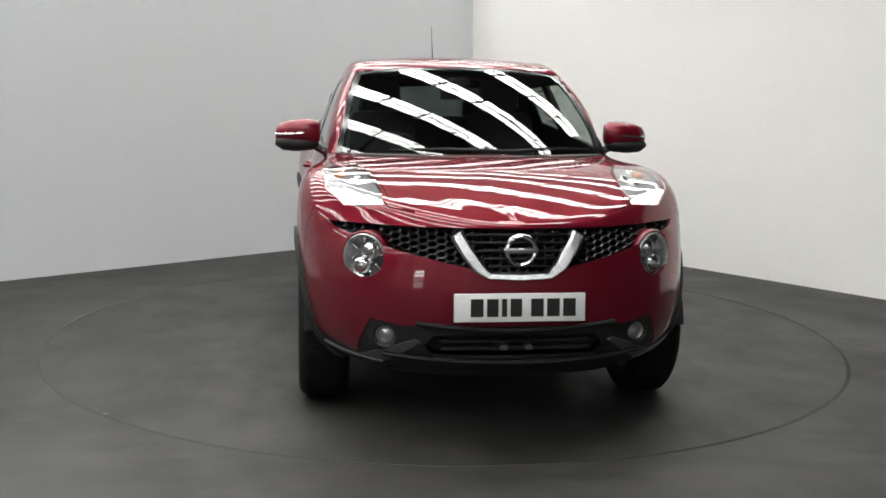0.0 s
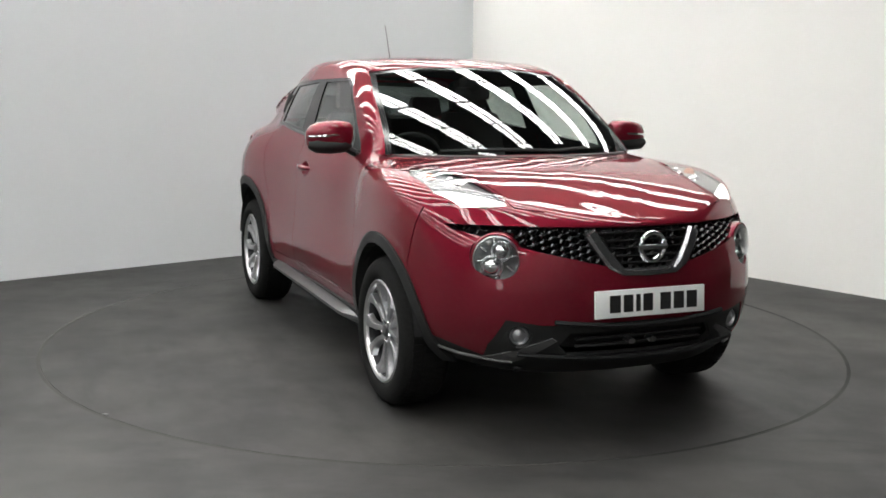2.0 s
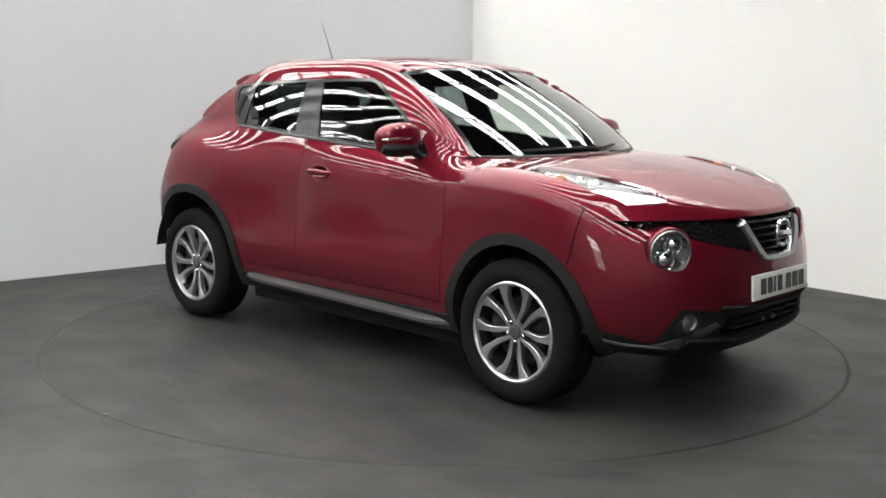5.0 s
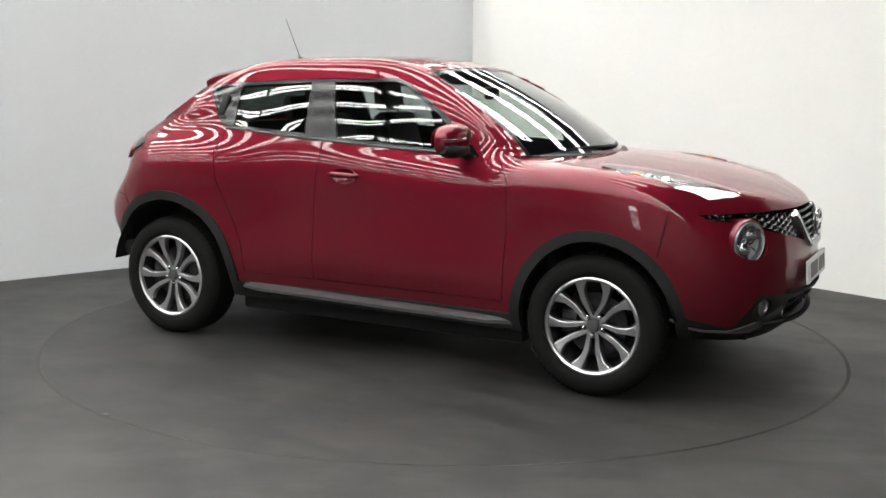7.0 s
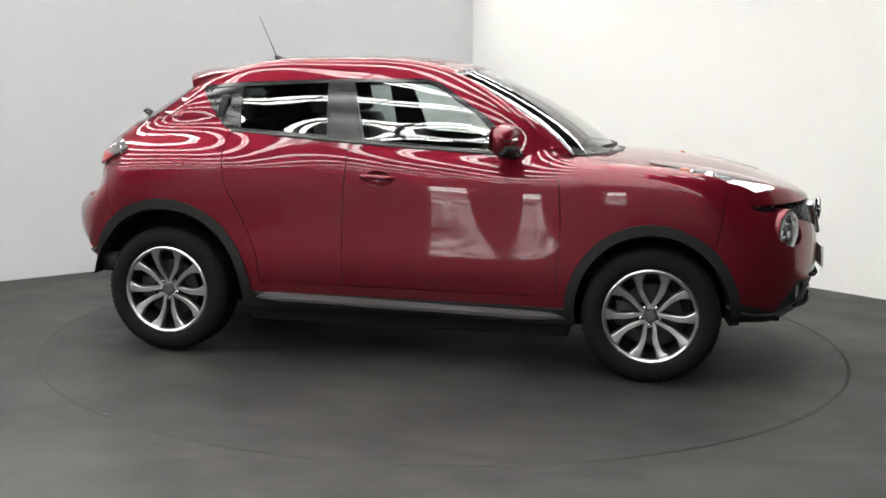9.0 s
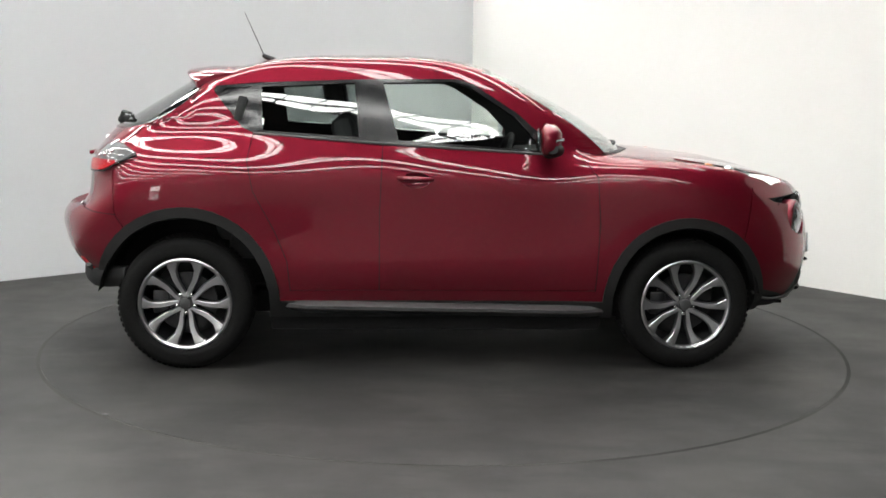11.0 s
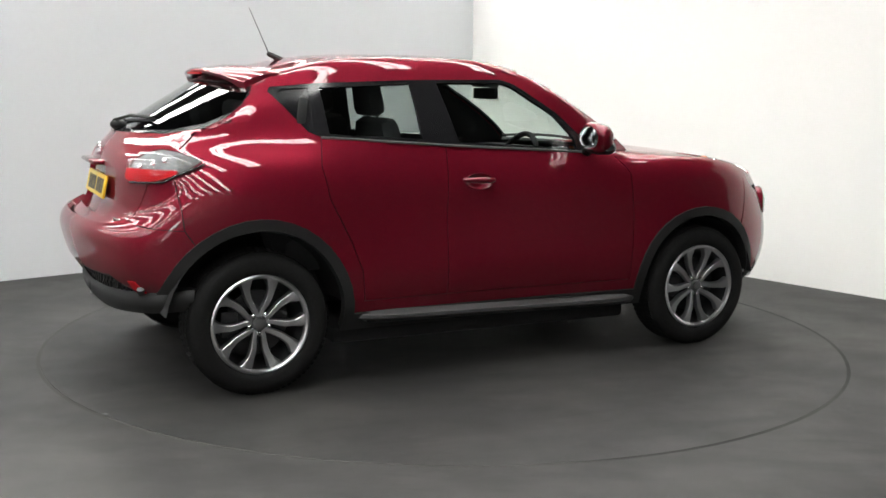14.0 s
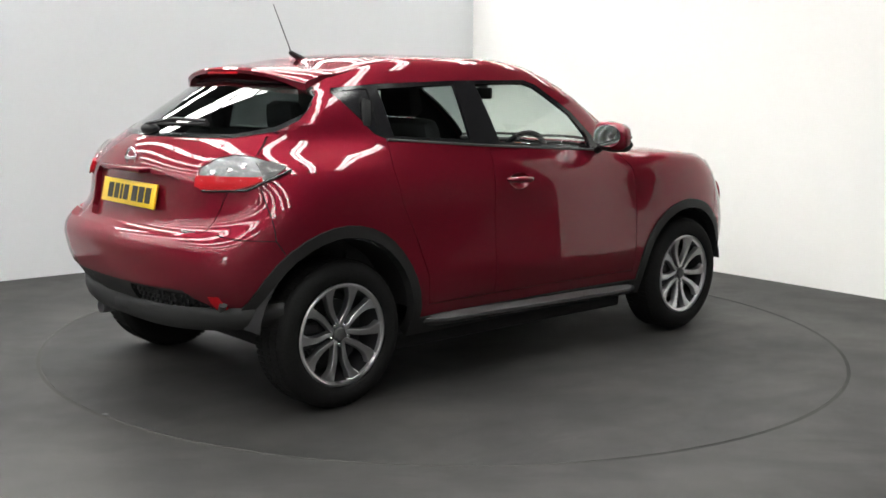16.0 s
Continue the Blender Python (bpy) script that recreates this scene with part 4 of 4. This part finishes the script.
def badge(at, turn, r):
    m = pose(*at, 0, 0, turn)
    bm = bmesh.new()
    ring = [(0, r * math.cos(2 * math.pi * k / 32), r * math.sin(2 * math.pi * k / 32)) for k in range(32)]
    tube(ring, r * .17, 8, bm, True)
    add_box(bm, (-.006, -r * 1.2, -r * .19), (.010, r * 1.2, r * .19), None, .003)
    bmesh.ops.transform(bm, matrix=m, verts=bm.verts)
    b = part("badge", bm, CHROME, CAR, "round chrome badge with a cross bar")
    return b


def number_plate(at, turn, tilt, face, label):
    m = pose(*at, 0, 0, turn) @ pose(0, 0, 0, 0, tilt, 0)
    pl = part("number_plate", box((-.006, -.26, -.0555), (.006, .26, .0555), m, .003), face, CAR, label)
    x = -.195
    for w in (.05, .045, .02, .045, None, .05, .05, .05):
        if w is None:
            x += .022
            continue
        add = box((.0065, x, -.035), (.0078, x + w, .035), m)
        part("dark_bar", add, INK, pl)
        x += w + .014
    return pl


def mirror(s):
    root, n = drop((.55, s * 2, 1.085), (0, -s, 0))
    pr = [(-1, .30), (-.97, .62), (-.80, .86), (-.4, .98), (.1, 1.0), (.5, .95), (.8, .78), (.96, .5), (1.0, .2)]
    bm = bmesh.new()
    rings = []
    for i, (u, k) in enumerate(pr):
        ring = []
        for j in range(16):
            a = 2 * math.pi * j / 16
            cx, cz = math.cos(a), math.sin(a)
            px = (abs(cx) ** .7) * (1 if cx > 0 else -1)
            pz = (abs(cz) ** .75) * (1 if cz > 0 else -1)
            x = .075 * px * k if px > 0 else .035 * px * k
            ring.append(bm.verts.new((.525 + x - .012 * u, s * (.868 + .115 * u), 1.172 + .076 * pz * k - .010 * u)))
        rings.append(ring)
    for a, b in zip(rings, rings[1:]):
        for j in range(16):
            bm.faces.new((a[j], a[(j + 1) % 16], b[(j + 1) % 16], b[j]))
    bm.faces.new(rings[0]), bm.faces.new(rings[-1])
    mr = part("door_mirror", bm, PAINT, CAR, "red door mirror with black base")
    part("mirror_base", tube([root + Vector((.01, -s * .02, -.01)), Vector((.54, s * .79, 1.115)), Vector((.535, s * .83, 1.135))], .028, 10, flat=.7), BLACK, mr)
    g = lathe([(0, -.001), (.9, -.001), (1, .0), (.9, .001), (0, .001)], "x", 28)
    bmesh.ops.transform(g, matrix=pose(.480, s * .868, 1.172, 0, 0, s * 4) @ Matrix.Diagonal((1, .098, .060, 1)), verts=g.verts)
    part("mirror_glass", g, MIRROR, mr)
    low = tube([(.545, s * .765, 1.126), (.55, s * .80, 1.126), (.552, s * .87, 1.122), (.548, s * .94, 1.124), (.535, s * .972, 1.128)], lambda u: .030 + .026 * math.sin(math.pi * u) ** .5, 14, flat=.72)
    part("lower_cover", low, BLACK, mr)
    strip = tube([(.590, s * .80, 1.178), (.602, s * .87, 1.176), (.590, s * .94, 1.172), (.55, s * .978, 1.168)], .007, 8)
    part("indicator", strip, CHROME, mr, "slim clear indicator strip")


def roof_details():
    p, n = drop((-.93, 0, 3), (0, 0, -1))
    base = bmesh.new()
    tube([p + Vector((.05, 0, -.004)), p + Vector((.02, 0, .012)), p + Vector((-.02, 0, .030)), p + Vector((-.03, 0, .036))], lambda u: .024 - .012 * u, 10, base, flat=.8)
    a = part("antenna", base, BLACK, CAR, "slim black whip antenna")
    part("whip", tube([p + Vector((-.02, 0, .03)), p + Vector((-.125, 0, .265))], lambda u: .0034 - .0018 * u, 8), GREY, a)
    # spoiler over the rear window
    bm = bmesh.new()
    rings = []
    for y in np.linspace(-.53, .53, 25):
        k = abs(y) / .53
        x0 = -1.08 + .02 * k ** 2
        x1 = -1.345 + .105 * k ** 3
        z0 = drop((x0, y, 3), (0, 0, -1))[0].z
        z1 = 1.497 - .062 * k ** 2.4
        d = .055 * k ** 8
        prof = [(x0, z0 + .002), (x0 * .5 + x1 * .5, (z0 + z1) / 2 + .012), (x1 + .012, z1 + .004), (x1, z1 - .006), (x1 + .01, z1 - .022 - d * .6), (x1 + .10, z1 - .035 - d), (x0 - .02, z0 - .03 - d)]
        rings.append([bm.verts.new((px, y, pz)) for px, pz in prof])
    for a, b in zip(rings, rings[1:]):
        for j in range(7):
            bm.faces.new((a[j], b[j], b[(j + 1) % 7], a[(j + 1) % 7]))
    bm.faces.new(rings[0]), bm.faces.new(rings[-1])
    sp = part("roof_spoiler", bm, PAINT, CAR, "", 30)
    part("brake_light", box((-1.352, -.13, 1.468), (-1.340, .13, 1.479), None, .002), REDLENS, sp)
    # rear wiper
    p, n = drop((-3, 0, 1.205), (1, 0, 0))
    q, n2 = drop((-3, -.33, 1.235), (1, 0, 0))
    q2, n3 = drop((-3, .06, 1.225), (1, 0, 0))
    hub = bmesh.new()
    bmesh.ops.create_uvsphere(hub, u_segments=14, v_segments=8, radius=.04, matrix=Matrix.Translation(p + n * .012) @ Matrix.Diagonal((1.0, 1.3, .7, 1)))
    w = part("rear_wiper", hub, BLACK, CAR, "black rear wiper on the tailgate")
    part("wiper_arm", tube([p + n * .04, (p + q) / 2 + n * .055, q + n * .03], .013, 8, flat=.6), BLACK, w)
    part("wiper_blade", tube([q2 + n * .012, q + n * .014], .008, 6), BLACK, w)
    # windscreen wipers and cowl
    bm = bmesh.new()
    pts = []
    for y in np.linspace(-.66, .66, 23):
        p, n = drop((3, y, 1.092), (-1, 0, 0))
        if p.x > 1.3 or p.x < .6:
            p = Vector((1.03 - .30 * (abs(y) / .66) ** 2, y, 1.09))
        pts.append(Vector((min(p.x, 1.06), y, 1.083)))
    tube(pts, .026, 8, bm, flat=.6)
    part("cowl", bm, BLACK, CAR, "black windscreen cowl")
    for y0, y1, zt in ((-.42, .20, 1.115), (.10, .60, 1.115)):
        a = Vector((1.02 - .30 * (y0 / .66) ** 2, y0, 1.105))
        pts = []
        for k in np.linspace(0, 1, 9):
            y = y0 + (y1 - y0) * k
            pts.append(Vector((1.03 - .28 * (abs(y) / .66) ** 2, y, 1.112 + .012 * math.sin(k * 3))))
        part("windscreen_wiper", tube(pts, .009, 6), BLACK, CAR)
    for s in (1, -1):
        pts = []
        for x, z in ((.60, 1.085), (.3, 1.103), (0, 1.119), (-.3, 1.136), (-.6, 1.157), (-.93, 1.179)):
            q, n = drop((x, s * 2, z), (0, -s, 0))
            pts.append(q + n * .003)
        part("belt_strip", tube(pts, .007, 6), GREY, CAR, "grey strip along the window base")


def rear_details():
    number_plate((drop((-3, 0, .928), (1, 0, 0))[0].x + .012, 0, .928), 180, -12, PLATE_Y, "yellow rear number plate with dark bars")
    badge((drop((-3, 0, 1.085), (1, 0, 0))[0].x - .004, 0, 1.085), 180, .042)
    p, n = drop((-3, -.53, .80), (1, 0, 0))
    part("model_badge", box((-.004, -.045, -.010), (.004, .045, .010), Matrix.Translation(p + n * .003) @ pose(0, 0, 0, 0, 0, 12), .002), CHROME, CAR, "small chrome badge strip")
    bm = box((-1.885, -.19, 1.03), (-1.80, .19, 1.052), None, .008)
    part("tailgate_grip", bm, PAINT, CAR)
    for s in (1, -1):
        bm = bmesh.new()
        for i in range(12):
            for j in range(3):
                y, z = .20 + i * .034 + (j % 2) * .017, .475 + j * .026
                p, n = drop((-3, s * y, z), (1, 0, 0))
                add_box(bm, (-.004, -.011, -.008), (.004, .011, .008), Matrix.Translation(p + n * -.008), .002)
        part("bumper_mesh", bm, BLACK, CAR)
        pts = []
        for y, z in ((.05, .405), (.2, .412), (.4, .425), (.54, .435), (.63, .465), (.69, .515)):
            p, n = drop((-3, s * y, z), (1, 0, 0))
            pts.append(p + n * .010)
        part("bumper_edge", tube(pts, .018, 8, flat=.7), GREY, CAR)
    # tow eye cover and tailpipe
    part("tailpipe", lathe([(.030, 0), (.033, -.10), (.029, -.10), (.026, 0)], "x", 20, True), SATIN, CAR).matrix_basis = pose(-1.74, .35, .34)
    bm = bmesh.new()
    add_box(bm, (-1.90, -.07, .40), (-1.80, .07, .45), None, .012)
    part("tow_bracket", bm, BLACK, CAR, "black bracket under the rear bumper")
    # skirt below the bumper, wrapping round to the arches
    bm = bmesh.new()
    rows = []
    for k in range(-14, 15):
        a = k / 14
        d = Vector((-math.cos(a * 1.02), math.sin(a * 1.02), 0))
        f = abs(a) ** 3
        top = drop(Vector((-1.05, 0, .47 + .045 * f)) + d * 3, -d)[0]
        low = .365 + .055 * f
        ring = [(.0, top.z), (.010, top.z - .012), (.012, .5 * (top.z + low)), (.0, low + .02), (-.02, low), (-.09, low + .02), (-.10, top.z)]
        rows.append([bm.verts.new((top.x + d.x * o, top.y + d.y * o, z)) for o, z in ring])
    for a, b in zip(rows, rows[1:]):
        for j in range(7):
            bm.faces.new((a[j], b[j], b[(j + 1) % 7], a[(j + 1) % 7]))
    bm.faces.new(rows[0]), bm.faces.new(rows[-1])
    bmesh.ops.recalc_face_normals(bm, faces=bm.faces)
    part("rear_skirt", bm, BLACK, CAR, "black textured skirt below the rear bumper", 40)


def make_wheel():
    prof = [(.226, -.085), (.236, -.106), (.262, -.115), (.295, -.112), (.318, -.098), (.330, -.075), (.334, -.03), (.334, .03), (.330, .075), (.318, .098), (.295, .110), (.24, .10), (.226, .085)]
    rim = lathe([(.226, -.085), (.233, -.103), (.225, -.108), (.215, -.102), (.211, -.088), (.218, -.084)], "y", 56)
    w = part("wheel", rim, ALLOY, CAR, "black tyre on machined ten-spoke alloy wheel", 30)
    ty = part("tyre", lathe(prof, "y", 64, True), RUBBER, w, "black rubber tyre", 50)
    bm = bmesh.new()
    for k in range(72):
        for dy in (-.055, 0, .055):
            a = 360 * (k + (.5 if dy == 0 else 0)) / 72
            add_box(bm, (-.010, dy - .022, .3325), (.010, dy + .022, .3365), pose(0, 0, 0, 0, a, 0))
    part("tread", bm, RUBBER, ty)
    # spokes: five pairs, each spreading from the hub to the rim
    for k in range(5):
        for sgn in (-1, 1):
            bm = bmesh.new()
            rings = []
            for u in np.linspace(0, 1, 16):
                r = .032 + (.216 - .032) * u
                a = radians(90 + 72 * k) + sgn * radians(np.interp(u, [0, .12, .3, .5, .75, 1], [9, 14, 20.5, 22.5, 20.5, 16]))
                wd = .0085 + .0085 * u + .012 * max(0, u - .75) / .25
                y = -.075 - .022 * u ** 1.5
                c, t = Vector((r * math.cos(a), 0, r * math.sin(a))), Vector((-math.sin(a), 0, math.cos(a)))
                rings.append([bm.verts.new(c + t * wd * q + Vector((0, y + d, 0))) for q, d in ((-1.35, .028), (-1, .002), (-.8, 0), (.8, 0), (1, .002), (1.35, .028))])
            for a, b in zip(rings, rings[1:]):
                for j in range(6):
                    bm.faces.new((a[j], b[j], b[(j + 1) % 6], a[(j + 1) % 6]))
            bm.faces.new(rings[0]), bm.faces.new(rings[-1])
            part("spoke", bm, ALLOY, w, "", 25)
    part("hub", lathe([(.052, -.04), (.050, -.066), (.040, -.074), (.030, -.076), (.027, -.086), (.022, -.089), (0, -.088)], "y", 32), GREY, w, "grey hub with centre cap")
    for k in range(5):
        a = radians(54 + 72 * k)
        part("bolt", lathe([(.010, -.06), (.010, -.080), (.006, -.084), (0, -.084)], "y", 10), CHROME, w).matrix_basis = pose(.048 * math.cos(a), 0, .048 * math.sin(a))
    part("brake_disc", lathe([(.15, -.03), (.15, -.012), (.07, -.012), (.06, -.03)], "y", 36, True), DARKALLOY, w)
    part("barrel", lathe([(.222, -.09), (.212, -.088), (.204, -.05), (.198, .0), (.19, .08), (.05, .085)], "y", 40), DARKALLOY, w)
    part("caliper", box((-.17, -.045, -.06), (-.09, .03, .06), None, .01), DARKALLOY, w)
    return w


def wheels():
    first = make_wheel()
    first.matrix_basis = pose(WHEEL_X, -.748, TYRE_R, 0, 0, 0)
    for x, s, turn in ((-WHEEL_X, -1, 0), (WHEEL_X, 1, 0), (-WHEEL_X, 1, 40)):
        m = pose(x, s * .748, TYRE_R, 0, turn, 0 if s < 0 else 180)
        copy_thing(first, m)


def seat(x, y, name="front_seat"):
    bm = bmesh.new()
    add_box(bm, (x - .26, y - .25, .52), (x + .26, y + .25, .70), None, .05)
    st = part(name, bm, FABRIC, CAR, "charcoal fabric seat")
    back = box((-.07, -.24, 0), (.07, .24, .62), pose(x - .24, y, .66, 0, -14, 0), .05, .82)
    part("backrest", back, FABRIC, st)
    part("headrest", box((-.05, -.13, 0), (.05, .13, .19), pose(x - .41, y, 1.27, 0, -10, 0), .04, .9), FABRIC, st)
    bm = bmesh.new()
    for d in (-.06, .06):
        tube([(x - .385, y + d, 1.20), (x - .40, y + d, 1.30)], .007, 6, bm)
    part("headrest_posts", bm, CHROME, st)


def interior():
    part("cabin_floor", box((-1.45, -.48, .335), (.97, .48, .37), None, .02), INNER, CAR)
    # Underbody stand-ins, set low to block light and deepen the shade beneath.
    part("under_light_block", box((-.86, -.70, .168), (.86, .70, .25), None, .02), INNER, CAR)
    part("rear_light_block", box((-1.42, -.48, .215), (-.862, .48, .33), None, .02), INNER, CAR)
    part("radiator_panel", box((1.78, -.52, .30), (1.82, .52, .86), None, .01), INNER, CAR)
    # Same added light block, around the front axle.
    part("front_light_block", box((.862, -.48, .19), (1.50, .48, .295), None, .02), INNER, CAR)
    part("chin_panel", box((1.502, -.50, .275), (1.90, .50, .295), None, .005), INNER, CAR)
    part("engine_bulkhead", box((.98, -.70, .30), (1.02, .70, 1.03)), INNER, CAR)
    bm = bmesh.new()
    rings = []
    for y in np.linspace(-.68, .68, 13):
        k = 1 - .10 * (abs(y) / .68) ** 2
        prof = [(1.0 - .22 * (abs(y) / .68) ** 2, 1.035), (.80 * k, 1.065), (.62 * k, 1.055), (.52 * k, .99), (.50 * k, .80), (.60, .60), (1.0, .60)]
        rings.append([bm.verts.new((px, y, pz)) for px, pz in prof])
    for a, b in zip(rings, rings[1:]):
        for j in range(7):
            bm.faces.new((a[j], b[j], b[(j + 1) % 7], a[(j + 1) % 7]))
    bm.faces.new(rings[0]), bm.faces.new(rings[-1])
    part("dashboard", bm, INNER, CAR, "dark moulded dashboard")
    wheel_ring = [(0, .185 * math.cos(2 * math.pi * k / 32), .185 * math.sin(2 * math.pi * k / 32)) for k in range(32)]
    sw = tube(wheel_ring, .016, 8, None, True)
    add_box(sw, (-.02, -.17, -.03), (.01, .17, .03), None, .012)
    add_box(sw, (-.02, -.03, -.17), (.01, .03, .0), None, .010)
    add_box(sw, (-.035, -.07, -.06), (.02, .07, .06), None, .02)
    bmesh.ops.transform(sw, matrix=pose(.33, -.37, 1.0, 0, 24, 0), verts=sw.verts)
    part("steering_wheel", sw, INNER, CAR, "dark steering wheel")
    for y in (-.37, .37):
        seat(-.12, y)
    bm = box((-1.08, -.62, .52), (-.60, .62, .68), None, .05)
    bench = part("rear_bench", bm, FABRIC, CAR, "charcoal fabric rear bench")
    part("backrest", box((-.07, -.60, 0), (.07, .60, .60), pose(-1.06, 0, .62, 0, -16, 0), .05, .93), FABRIC, bench)
    for y in (-.36, .36):
        part("headrest", box((-.045, -.12, 0), (.045, .12, .15), pose(-1.22, y, 1.20, 0, -10, 0), .035, .9), FABRIC, bench)
    vm = part("rear_view_mirror", box((-.012, -.11, -.032), (.012, .11, .032), pose(.34, 0, 1.385, 0, 0, 8), .010), INNER, CAR)
    part("mirror_stem", tube([(.35, 0, 1.40), (.42, 0, 1.43)], .012, 8), INNER, vm)
    part("sensor_box", box((.27, -.05, 1.42), (.38, .05, 1.47), None, .01), INNER, CAR)


front_details()
panels()
rear_details()
for sd in (1, -1):
    mirror(sd)
roof_details()
wheels()
interior()
number_plate((2.118, 0, .578), 0, -4, PLATE_W, "white front number plate with dark bars")


def motions():
    turns = ((0, -82.62), (1, -74.72), (2, -66.82), (3, -59.0), (4, -51.25), (5.2, -41.7), (6.5, -31.33), (7.5, -23.3), (9, -11.7), (10.2, -2.6), (11.5, 7.17), (12.5, 14.8), (13.5, 22.55), (14.5, 30.35), (16, 42.25))
    rows, deck = [], []
    for t, a in turns:
        c, s = math.cos(radians(a)), math.sin(radians(a))
        rows.append((t, pose(c * -.076 - s * .034, s * -.076 + c * .034, 0, 0, 0, a)))
        deck.append((t, pose(0, 0, 0, 0, 0, a)))
    walk(CAR, rows)
    walk(TURNTABLE, deck)


motions()
